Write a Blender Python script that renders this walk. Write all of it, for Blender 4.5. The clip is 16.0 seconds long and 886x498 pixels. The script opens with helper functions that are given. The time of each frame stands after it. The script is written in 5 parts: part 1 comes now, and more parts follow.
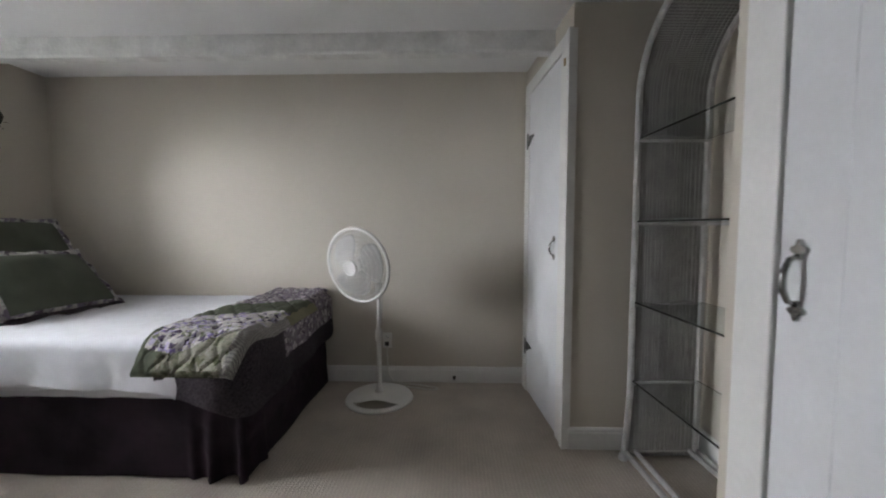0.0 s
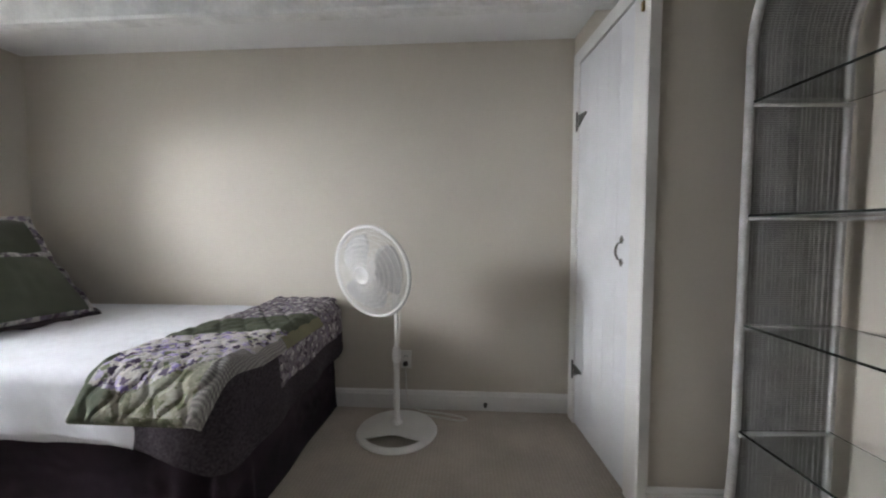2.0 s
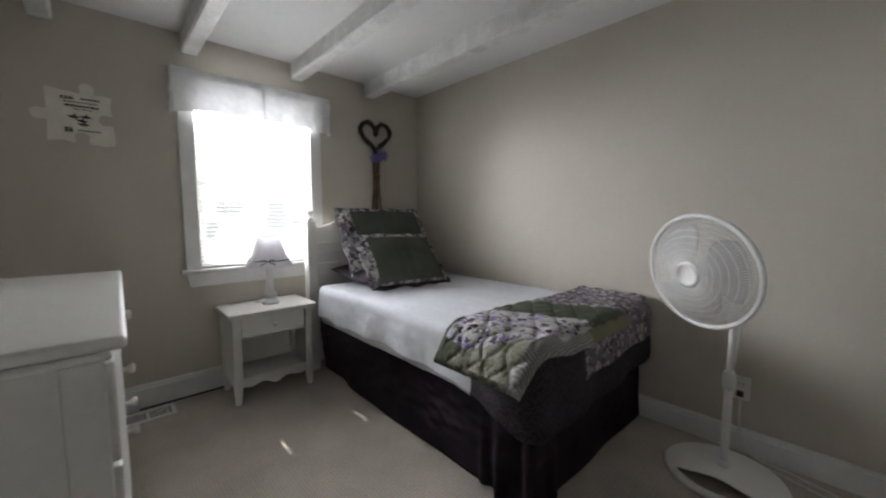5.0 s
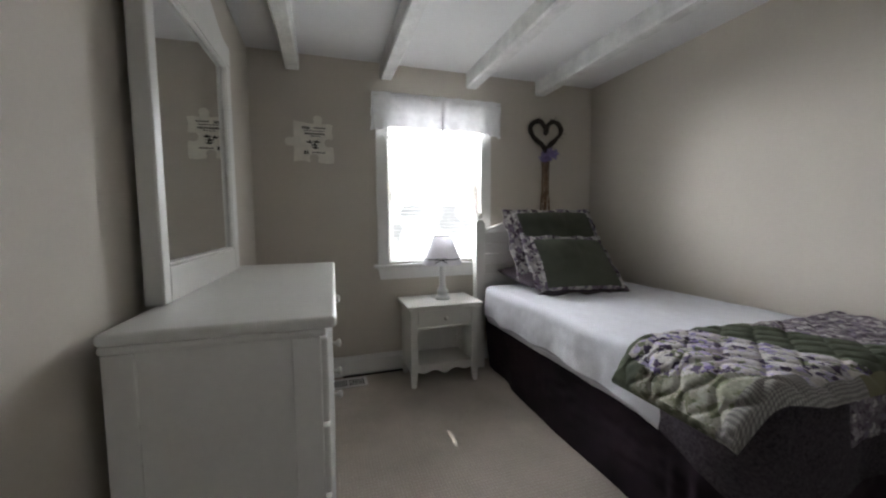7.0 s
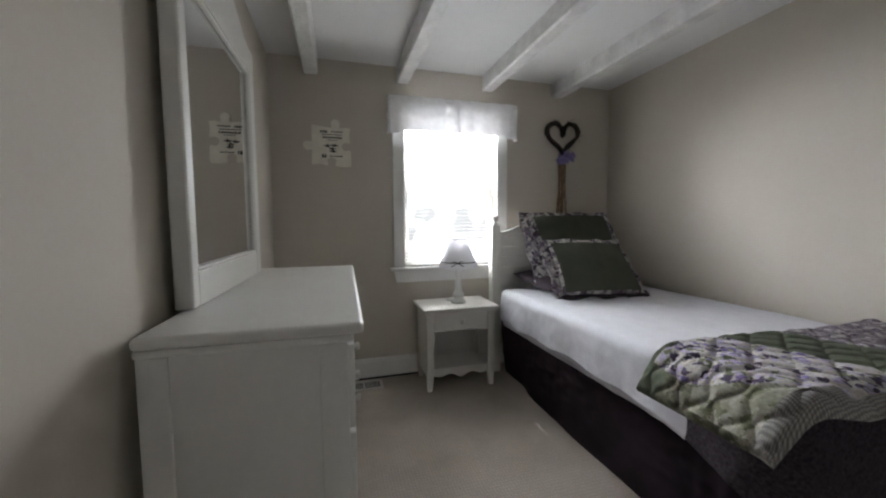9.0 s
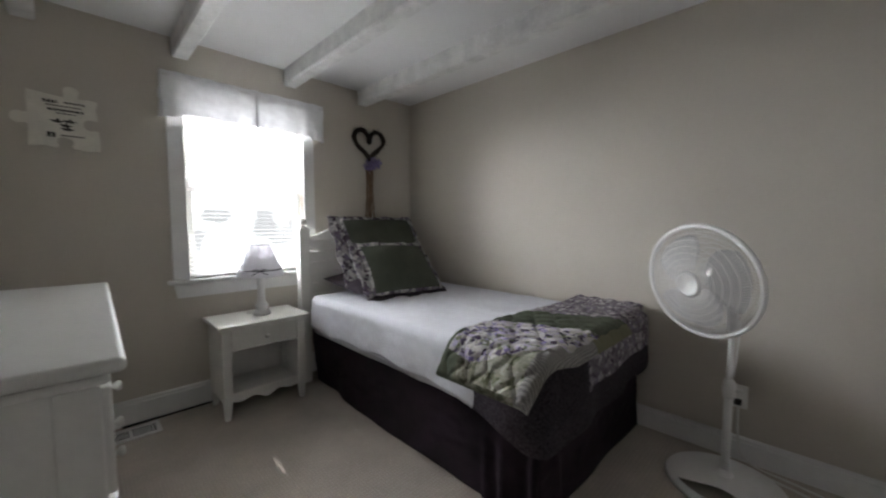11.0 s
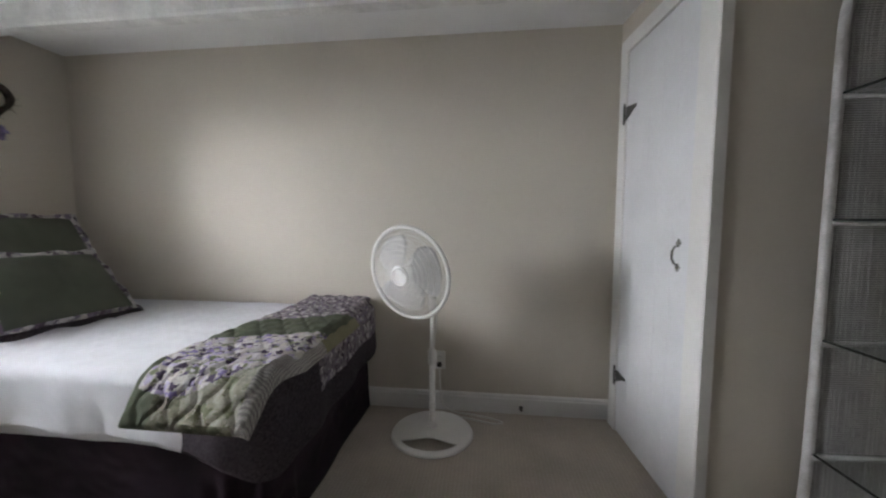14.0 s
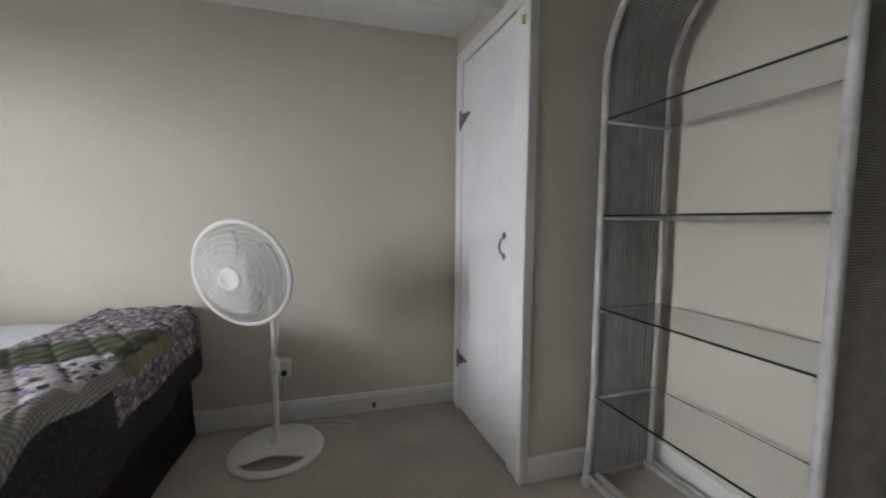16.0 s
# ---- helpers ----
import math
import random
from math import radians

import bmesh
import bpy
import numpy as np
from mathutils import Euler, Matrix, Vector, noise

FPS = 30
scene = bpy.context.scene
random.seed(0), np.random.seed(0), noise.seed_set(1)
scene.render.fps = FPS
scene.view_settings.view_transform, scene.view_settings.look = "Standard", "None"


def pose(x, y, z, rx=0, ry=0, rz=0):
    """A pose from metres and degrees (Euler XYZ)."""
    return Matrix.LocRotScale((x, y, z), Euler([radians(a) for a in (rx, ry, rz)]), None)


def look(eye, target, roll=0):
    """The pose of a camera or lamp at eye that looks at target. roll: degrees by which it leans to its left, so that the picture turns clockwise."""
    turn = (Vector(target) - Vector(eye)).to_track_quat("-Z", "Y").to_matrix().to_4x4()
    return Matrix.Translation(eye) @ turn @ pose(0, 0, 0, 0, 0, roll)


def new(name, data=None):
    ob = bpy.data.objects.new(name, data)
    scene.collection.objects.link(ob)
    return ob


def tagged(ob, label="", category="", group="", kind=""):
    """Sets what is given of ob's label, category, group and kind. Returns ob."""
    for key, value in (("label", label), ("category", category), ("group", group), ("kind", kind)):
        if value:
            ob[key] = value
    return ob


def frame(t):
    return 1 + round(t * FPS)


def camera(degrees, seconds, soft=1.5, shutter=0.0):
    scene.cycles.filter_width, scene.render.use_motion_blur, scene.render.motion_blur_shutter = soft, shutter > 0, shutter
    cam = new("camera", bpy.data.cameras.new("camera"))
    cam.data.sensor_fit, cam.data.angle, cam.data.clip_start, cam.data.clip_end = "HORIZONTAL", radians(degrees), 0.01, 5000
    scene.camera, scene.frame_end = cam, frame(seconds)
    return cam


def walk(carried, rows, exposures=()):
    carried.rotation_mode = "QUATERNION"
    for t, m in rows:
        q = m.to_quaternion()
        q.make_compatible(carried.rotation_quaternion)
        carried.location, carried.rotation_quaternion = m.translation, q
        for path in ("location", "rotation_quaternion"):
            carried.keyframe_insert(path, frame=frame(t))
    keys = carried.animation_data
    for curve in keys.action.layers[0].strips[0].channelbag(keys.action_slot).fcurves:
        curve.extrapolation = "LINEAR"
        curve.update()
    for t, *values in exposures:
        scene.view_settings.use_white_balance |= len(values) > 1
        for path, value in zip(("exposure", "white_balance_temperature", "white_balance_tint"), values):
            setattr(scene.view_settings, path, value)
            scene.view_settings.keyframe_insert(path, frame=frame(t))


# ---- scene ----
cam = camera(100.6, 16.0, soft=2.1, shutter=0.4)
PATH = [
    (0, (1.772, 1.344, 1.169), (1.717, 3.339, 1.048), -0.0),
    (0.5, (1.733, 1.503, 1.165), (1.689, 3.499, 1.045), 0.1),
    (1, (1.709, 1.656, 1.154), (1.663, 3.652, 1.035), -0.0),
    (1.5, (1.671, 1.741, 1.152), (1.619, 3.737, 1.037), -0.0),
    (2, (1.663, 1.768, 1.147), (1.534, 3.761, 1.038), -0.0),
    (2.5, (1.675, 1.774, 1.133), (1.359, 3.746, 1.021), -0.1),
    (3, (1.663, 1.79, 1.136), (1.114, 3.709, 1.009), -0.1),
    (3.5, (1.633, 1.802, 1.145), (0.841, 3.633, 0.998), -0.0),
    (4, (1.618, 1.839, 1.134), (0.568, 3.533, 0.979), -0.1),
    (4.5, (1.593, 1.841, 1.137), (0.32, 3.375, 0.975), -0.1),
    (5, (1.564, 1.805, 1.156), (0.1, 3.156, 0.98), -0.1),
    (7.5, (1.483, 1.808, 1.142), (-0.453, 2.287, 0.995), -0.5),
    (8, (1.476, 1.797, 1.142), (-0.475, 2.211, 0.997), -0.5),
    (10.5, (1.478, 1.764, 1.171), (-0.143, 2.926, 1.032), -0.1),
    (11, (1.502, 1.776, 1.167), (0.085, 3.181, 1.029), -0.0),
    (11.5, (1.509, 1.788, 1.171), (0.301, 3.375, 1.029), 0.1),
    (12, (1.536, 1.812, 1.163), (0.525, 3.533, 1.026), 0.2),
    (12.5, (1.545, 1.808, 1.19), (0.759, 3.641, 1.035), 0.2),
    (13, (1.535, 1.812, 1.187), (0.938, 3.715, 1.036), 0.3),
    (13.5, (1.554, 1.823, 1.187), (1.127, 3.771, 1.032), 0.2),
    (14, (1.56, 1.825, 1.192), (1.327, 3.805, 1.034), 0.1),
    (14.5, (1.567, 1.829, 1.182), (1.537, 3.823, 1.028), 0.3),
    (15, (1.569, 1.825, 1.186), (1.737, 3.812, 1.029), 0.3),
    (15.5, (1.574, 1.831, 1.185), (1.932, 3.792, 1.029), 0.4),
    (16, (1.591, 1.835, 1.168), (2.133, 3.754, 1.014), 0.5),
]
SKY_WATTS, SKY_GLOW = 1210.0, 3.2
EXPOSURES = [(0, 0.38), (1, 0.66), (1.5, 0.76), (2.5, 0.72), (3.5, 0.76), (4.2, 0.58), (5, 0.20), (7.5, 0.14), (8.2, 0.14), (10.5, 0.10), (11.5, 0.04), (12.5, 0.28), (13.5, 0.52), (14.5, 0.54), (16, 0.58)]
HEAD_CENTRE, HEAD_FACING = (1.178, 3.600, 0.929), (-0.42, -0.90, -0.15)
walk(cam, [(t, look(eye, target, roll)) for t, eye, target, roll in PATH], exposures=EXPOSURES)

# ---- light ----
world = bpy.data.worlds.new("world")
scene.world = world
world.use_nodes = True
wn = world.node_tree.nodes
sky = wn.new("ShaderNodeTexSky")
sky.sky_type, sky.sun_disc = "NISHITA", False
sky.sun_elevation, sky.sun_rotation = radians(55.4), radians(270)
wn["Background"].inputs["Strength"].default_value = 0.10
world.node_tree.links.new(sky.outputs["Color"], wn["Background"].inputs["Color"])

sun = new("sun", bpy.data.lights.new("sun", "SUN"))
sun.data.energy, sun.data.angle, sun.data.color = 5.0, radians(0.5), (1.0, 0.975, 0.94)
sun.matrix_basis = look((-6.0, 2.6, 6.0), (-6.0 + 6.0, 2.6, 6.0 - 6.0 * 1.45))

sky_light = new("sky_daylight", bpy.data.lights.new("sky_daylight", "AREA"))
sky_light.data.shape, sky_light.data.size, sky_light.data.size_y = "RECTANGLE", 4.1, 2.4
sky_light.data.energy, sky_light.data.color = SKY_WATTS, (0.905, 0.922, 1.0)
sky_light.matrix_basis = look((-3.3, 1.66, 2.28), (-1.26, 1.66, 1.66))

# ---- materials ----
def shader(name, colour, rough=0.6, metal=0.0, vary=0.08, scale=6.0, fine=120.0, bump=0.1, depth=0.002, other=None, spec=0.5, sheen=0.0):
    """A painted, woven or plain surface: base colour with two scales of variation, and a fine relief."""
    m = bpy.data.materials.new(name)
    m.use_nodes = True
    n, l = m.node_tree.nodes, m.node_tree.links
    b = n["Principled BSDF"]
    b.inputs["Roughness"].default_value, b.inputs["Metallic"].default_value = rough, metal
    b.inputs["Specular IOR Level"].default_value = spec
    if sheen:
        b.inputs["Sheen Weight"].default_value = sheen
    tc = n.new("ShaderNodeTexCoord")
    big, small = n.new("ShaderNodeTexNoise"), n.new("ShaderNodeTexNoise")
    big.inputs["Scale"].default_value, small.inputs["Scale"].default_value = scale, fine
    big.inputs["Detail"].default_value, small.inputs["Detail"].default_value = 4, 3
    for t in (big, small):
        l.new(tc.outputs["Object"], t.inputs["Vector"])
    add = n.new("ShaderNodeMath")
    add.operation = "MULTIPLY_ADD"
    l.new(small.outputs["Fac"], add.inputs[0])
    add.inputs[1].default_value = 0.4
    l.new(big.outputs["Fac"], add.inputs[2])
    ramp = n.new("ShaderNodeValToRGB")
    lo = other or tuple(c * (1 - 2 * vary) for c in colour)
    hi = colour if other else tuple(min(1, c * (1 + vary)) for c in colour)
    ramp.color_ramp.elements[0].color, ramp.color_ramp.elements[1].color = (*lo, 1), (*hi, 1)
    ramp.color_ramp.elements[0].position, ramp.color_ramp.elements[1].position = 0.4, 1.0
    l.new(add.outputs[0], ramp.inputs["Fac"])
    l.new(ramp.outputs["Color"], b.inputs["Base Color"])
    if bump:
        bp = n.new("ShaderNodeBump")
        bp.inputs["Strength"].default_value, bp.inputs["Distance"].default_value = bump, depth
        l.new(small.outputs["Fac"], bp.inputs["Height"])
        l.new(bp.outputs["Normal"], b.inputs["Normal"])
    return m


def carpet_shader():
    m = shader("carpet", (0.560, 0.498, 0.422), 0.95, vary=0.15, scale=2.6, fine=220, bump=0, spec=0.1, sheen=0.2)
    n, l = m.node_tree.nodes, m.node_tree.links
    tc = n["Texture Coordinate"]
    waves = []
    for axis, size in (("X", 17.0), ("Y", 21.0)):
        w = n.new("ShaderNodeTexWave")
        w.bands_direction = axis
        w.inputs["Scale"].default_value, w.inputs["Distortion"].default_value = size, 4.5
        w.inputs["Detail"].default_value, w.inputs["Detail Scale"].default_value = 2, 5
        l.new(tc.outputs["Object"], w.inputs["Vector"])
        waves.append(w)
    mul = n.new("ShaderNodeMath")
    mul.operation = "MULTIPLY"
    l.new(waves[0].outputs["Fac"], mul.inputs[0])
    l.new(waves[1].outputs["Fac"], mul.inputs[1])
    bp = n.new("ShaderNodeBump")
    bp.inputs["Strength"].default_value, bp.inputs["Distance"].default_value = 0.45, 0.005
    l.new(mul.outputs[0], bp.inputs["Height"])
    l.new(bp.outputs["Normal"], n["Principled BSDF"].inputs["Normal"])
    ramp = n["Color Ramp"]
    mix = n.new("ShaderNodeMix")
    mix.data_type, mix.blend_type = "RGBA", "MULTIPLY"
    mix.inputs["Factor"].default_value = 0.16
    l.new(ramp.outputs["Color"], mix.inputs[6])
    l.new(mul.outputs[0], mix.inputs[7])
    l.new(mix.outputs[2], n["Principled BSDF"].inputs["Base Color"])
    return m


def floral_shader(name, ground, colours, scale=26.0, rough=0.9, fill=0.62):
    """Printed cotton: flowers and leaves of several colours on a ground."""
    m = bpy.data.materials.new(name)
    m.use_nodes = True
    n, l = m.node_tree.nodes, m.node_tree.links
    b = n["Principled BSDF"]
    b.inputs["Roughness"].default_value, b.inputs["Specular IOR Level"].default_value = rough, 0.2
    tc = n.new("ShaderNodeTexCoord")
    warp = n.new("ShaderNodeTexNoise")
    warp.inputs["Scale"].default_value, warp.inputs["Detail"].default_value = scale * 1.2, 3
    l.new(tc.outputs["Object"], warp.inputs["Vector"])
    shift = n.new("ShaderNodeVectorMath")
    shift.operation = "MULTIPLY_ADD"
    l.new(warp.outputs["Color"], shift.inputs[0])
    shift.inputs[1].default_value = (2.1 / scale,) * 3
    l.new(tc.outputs["Object"], shift.inputs[2])
    v = n.new("ShaderNodeTexVoronoi")
    v.inputs["Scale"].default_value = scale
    l.new(shift.outputs[0], v.inputs["Vector"])
    sep = n.new("ShaderNodeSeparateColor")
    l.new(v.outputs["Color"], sep.inputs["Color"])
    ramp = n.new("ShaderNodeValToRGB")
    ramp.color_ramp.interpolation = "CONSTANT"
    e = ramp.color_ramp.elements
    e[0].color, e[0].position = (*colours[0], 1), 0.0
    e[1].color, e[1].position = (*colours[1], 1), 1.0 / len(colours)
    for i in range(2, len(colours)):
        e.new(i / len(colours)).color = (*colours[i], 1)
    l.new(sep.outputs["Red"], ramp.inputs["Fac"])
    mask = n.new("ShaderNodeValToRGB")
    mask.color_ramp.elements[0].position, mask.color_ramp.elements[1].position = fill - 0.08, fill
    mask.color_ramp.elements[0].color, mask.color_ramp.elements[1].color = (1, 1, 1, 1), (0, 0, 0, 1)
    l.new(v.outputs["Distance"], mask.inputs["Fac"])
    mix = n.new("ShaderNodeMix")
    mix.data_type = "RGBA"
    l.new(mask.outputs["Color"], mix.inputs["Factor"])
    mix.inputs[6].default_value = (*ground, 1)
    l.new(ramp.outputs["Color"], mix.inputs[7])
    fine = n.new("ShaderNodeTexNoise")
    fine.inputs["Scale"].default_value, fine.inputs["Detail"].default_value = scale * 3, 4
    l.new(tc.outputs["Object"], fine.inputs["Vector"])
    over = n.new("ShaderNodeMix")
    over.data_type, over.blend_type = "RGBA", "OVERLAY"
    over.inputs["Factor"].default_value = 0.55
    l.new(mix.outputs[2], over.inputs[6])
    l.new(fine.outputs["Fac"], over.inputs[7])
    l.new(over.outputs[2], b.inputs["Base Color"])
    return m


def plaid_shader():
    m = shader("quilt_plaid", (0.40, 0.39, 0.355), 0.9, vary=0.1, fine=300, bump=0.2)
    n, l = m.node_tree.nodes, m.node_tree.links
    last = n["Color Ramp"].outputs["Color"]
    for axis, size in (("X", 62.0), ("Y", 30.0)):
        w = n.new("ShaderNodeTexWave")
        w.bands_direction = axis
        w.inputs["Scale"].default_value, w.inputs["Distortion"].default_value = size, 2.4
        l.new(n["Texture Coordinate"].outputs["Object"], w.inputs["Vector"])
        cut = n.new("ShaderNodeValToRGB")
        cut.color_ramp.elements[0].position, cut.color_ramp.elements[1].position = 0.35, 0.6
        cut.color_ramp.elements[0].color, cut.color_ramp.elements[1].color = (0.52, 0.51, 0.53, 1), (1, 1, 1, 1)
        l.new(w.outputs["Fac"], cut.inputs["Fac"])
        mix = n.new("ShaderNodeMix")
        mix.data_type, mix.blend_type = "RGBA", "MULTIPLY"
        mix.inputs["Factor"].default_value = 0.8
        l.new(last, mix.inputs[6])
        l.new(cut.outputs["Color"], mix.inputs[7])
        last = mix.outputs[2]
    l.new(last, n["Principled BSDF"].inputs["Base Color"])
    return m


def glass_shader(name, tint=(1, 1, 1), rough=0.0):
    m = bpy.data.materials.new(name)
    m.use_nodes = True
    b = m.node_tree.nodes["Principled BSDF"]
    b.inputs["Base Color"].default_value = (*tint, 1)
    b.inputs["Transmission Weight"].default_value, b.inputs["Roughness"].default_value, b.inputs["IOR"].default_value = 1.0, rough, 1.45
    return m


def sheer_shader(name, colour, through_light=0.5, clear=0.0):
    """Thin cloth or plastic that lets light through."""
    m = shader(name, colour, 0.85, vary=0.05, scale=25, fine=260, bump=0.3)
    n, l = m.node_tree.nodes, m.node_tree.links
    t = n.new("ShaderNodeBsdfTranslucent")
    t.inputs["Color"].default_value = (*colour, 1)
    mix = n.new("ShaderNodeMixShader")
    mix.inputs["Fac"].default_value = through_light
    l.new(n["Principled BSDF"].outputs[0], mix.inputs[1])
    l.new(t.outputs[0], mix.inputs[2])
    last = mix
    if clear:
        c = n.new("ShaderNodeBsdfTransparent")
        last = n.new("ShaderNodeMixShader")
        last.inputs["Fac"].default_value = clear
        l.new(mix.outputs[0], last.inputs[1])
        l.new(c.outputs[0], last.inputs[2])
    l.new(last.outputs[0], n["Material Output"].inputs["Surface"])
    return m


WALL = shader("greige_wall_paint", (0.572, 0.530, 0.455), 0.75, vary=0.03, scale=1.6, fine=90, bump=0.12, depth=0.002, spec=0.25)
CEILING = shader("white_ceiling_paint", (0.81, 0.81, 0.80), 0.85, vary=0.03, scale=2.0, fine=60, bump=0.25, depth=0.004, spec=0.2)
BEAM = shader("white_painted_beam", (0.78, 0.78, 0.76), 0.6, vary=0.11, scale=9, fine=55, bump=0.6, depth=0.006)
TRIM = shader("white_trim_paint", (0.76, 0.755, 0.73), 0.42, vary=0.05, scale=5, fine=70, bump=0.08)
DOORPAINT = shader("white_door_paint", (0.735, 0.745, 0.755), 0.45, vary=0.05, scale=4, fine=60, bump=0.12)
CARPET = carpet_shader()
IVORY = shader("ivory_furniture_paint", (0.74, 0.728, 0.675), 0.35, vary=0.04, scale=5, fine=60, bump=0.05)
DRESSER = shader("soft_white_furniture_paint", (0.72, 0.715, 0.67), 0.28, vary=0.04, scale=4, fine=50, bump=0.05)
PLASTIC = shader("white_fan_plastic", (0.80, 0.79, 0.76), 0.35, vary=0.03, scale=8, fine=60, bump=0.03)
BLADE = sheer_shader("frosted_blade_plastic", (0.86, 0.86, 0.86), 0.45, 0.52)
SHEET = shader("white_cotton_sheet", (0.705, 0.715, 0.750), 0.9, vary=0.04, scale=14, fine=240, bump=0.5, depth=0.0015, spec=0.15, sheen=0.1)
PLUM = shader("dark_plum_cotton", (0.032, 0.021, 0.029), 0.85, vary=0.3, scale=5, fine=300, bump=0.3, spec=0.12)
CHARCOAL = shader("charcoal_plum_fabric", (0.085, 0.071, 0.081), 0.95, vary=0.35, scale=95, fine=260, bump=0.5, depth=0.003, spec=0.1, other=(0.018, 0.014, 0.018))
MAUVE = shader("mauve_pillowcase", (0.075, 0.060, 0.070), 0.9, vary=0.2, scale=12, fine=300, bump=0.3, spec=0.15)
GREEN = shader("sage_green_cotton", (0.088, 0.099, 0.074), 0.85, vary=0.12, scale=7, fine=400, bump=0.25, spec=0.2)
QGREEN = shader("quilt_green", (0.125, 0.140, 0.097), 0.9, vary=0.2, scale=30, fine=300, bump=0.3, spec=0.15, other=(0.062, 0.074, 0.050))
QLEAF = floral_shader("quilt_leaf_print", (0.29, 0.29, 0.22), [(0.34, 0.335, 0.275), (0.15, 0.16, 0.10), (0.30, 0.30, 0.235), (0.40, 0.39, 0.33), (0.19, 0.20, 0.13)], 30, fill=0.75)
QOLIVE = floral_shader("quilt_olive_print", (0.12, 0.12, 0.08), [(0.15, 0.15, 0.105), (0.075, 0.08, 0.05), (0.23, 0.22, 0.175), (0.11, 0.118, 0.075)], 34, fill=0.75)
QFLORAL = floral_shader("quilt_floral", (0.50, 0.47, 0.43), [(0.52, 0.50, 0.52), (0.22, 0.18, 0.36), (0.46, 0.44, 0.42), (0.075, 0.055, 0.09), (0.38, 0.33, 0.50), (0.60, 0.575, 0.57), (0.17, 0.185, 0.12), (0.43, 0.39, 0.52), (0.10, 0.08, 0.13), (0.48, 0.46, 0.43)], 44, fill=0.70)
QPLUM = floral_shader("plum_floral", (0.20, 0.175, 0.195), [(0.09, 0.07, 0.09), (0.30, 0.275, 0.29), (0.14, 0.115, 0.14), (0.50, 0.47, 0.46), (0.06, 0.045, 0.06), (0.20, 0.17, 0.23), (0.38, 0.355, 0.35)], 46)
QEDGE = shader("olive_binding", (0.19, 0.18, 0.105), 0.9, vary=0.1, bump=0.2)
SHAM = floral_shader("sham_floral", (0.40, 0.38, 0.38), [(0.10, 0.08, 0.10), (0.66, 0.64, 0.62), (0.22, 0.19, 0.25), (0.08, 0.06, 0.08), (0.60, 0.58, 0.56), (0.17, 0.135, 0.18), (0.12, 0.09, 0.12), (0.66, 0.64, 0.62)], 27)
PLAID = plaid_shader()


def ribbed(m):
    """Fine woven ribs of a cotton coverlet, running across the bed."""
    n, l = m.node_tree.nodes, m.node_tree.links
    w = n.new("ShaderNodeTexWave")
    w.bands_direction = "DIAGONAL"
    w.inputs["Scale"].default_value, w.inputs["Distortion"].default_value, w.inputs["Detail Scale"].default_value = 13.0, 1.2, 5.0
    l.new(n["Texture Coordinate"].outputs["Object"], w.inputs["Vector"])
    bp = n.new("ShaderNodeBump")
    bp.inputs["Strength"].default_value, bp.inputs["Distance"].default_value = 0.16, 0.0020
    l.new(w.outputs["Fac"], bp.inputs["Height"])
    l.new(n["Bump"].outputs["Normal"], bp.inputs["Normal"])
    l.new(bp.outputs["Normal"], n["Principled BSDF"].inputs["Normal"])


ribbed(SHEET)
WICKER = shader("whitewashed_wicker", (0.74, 0.735, 0.71), 0.8, vary=0.3, scale=9, fine=180, bump=0, spec=0.2, other=(0.36, 0.355, 0.34))
WICKERBACK = shader("grey_wicker_ground", (0.56, 0.555, 0.535), 0.85, vary=0.3, scale=14, fine=260, bump=0.3, spec=0.15, other=(0.36, 0.355, 0.34))


def weave(m):
    """Fine cross strands over the wicker's uprights."""
    n, l = m.node_tree.nodes, m.node_tree.links
    w = n.new("ShaderNodeTexWave")
    w.bands_direction = "Z"
    w.inputs["Scale"].default_value, w.inputs["Distortion"].default_value, w.inputs["Detail Scale"].default_value = 42.0, 2.6, 8.0
    l.new(n["Texture Coordinate"].outputs["Object"], w.inputs["Vector"])
    mix = n.new("ShaderNodeMix")
    mix.data_type, mix.blend_type = "RGBA", "MULTIPLY"
    mix.inputs["Factor"].default_value = 0.5
    l.new(n["Color Ramp"].outputs["Color"], mix.inputs[6])
    l.new(w.outputs["Fac"], mix.inputs[7])
    l.new(mix.outputs[2], n["Principled BSDF"].inputs["Base Color"])
    bp = n.new("ShaderNodeBump")
    bp.inputs["Strength"].default_value, bp.inputs["Distance"].default_value = 0.7, 0.003
    l.new(w.outputs["Fac"], bp.inputs["Height"])
    l.new(bp.outputs["Normal"], n["Principled BSDF"].inputs["Normal"])


weave(WICKER)
weave(WICKERBACK)
RATTAN = shader("whitewashed_rattan_pole", (0.60, 0.60, 0.585), 0.6, vary=0.12, scale=18, fine=120, bump=0.3, other=(0.36, 0.35, 0.33))
GLASS = glass_shader("window_glass")
SHELFGLASS = glass_shader("shelf_glass", (0.93, 0.96, 0.95))
GLASSEDGE = shader("glass_edge_dark_green", (0.012, 0.020, 0.018), 0.2, vary=0.1, bump=0)
MIRROR = shader("silvered_mirror", (0.90, 0.91, 0.90), 0.012, 1.0, vary=0.0, bump=0)
IRON = shader("dark_pewter_hardware", (0.11, 0.105, 0.10), 0.45, 0.7, vary=0.3, scale=40, fine=200, bump=0.3)
PEWTER = shader("worn_pewter_pull", (0.42, 0.415, 0.40), 0.22, 0.95, vary=0.25, scale=60, fine=250, bump=0.2)
VINE = shader("dark_grapevine", (0.045, 0.030, 0.022), 0.85, vary=0.4, scale=60, fine=250, bump=0.7, depth=0.003)
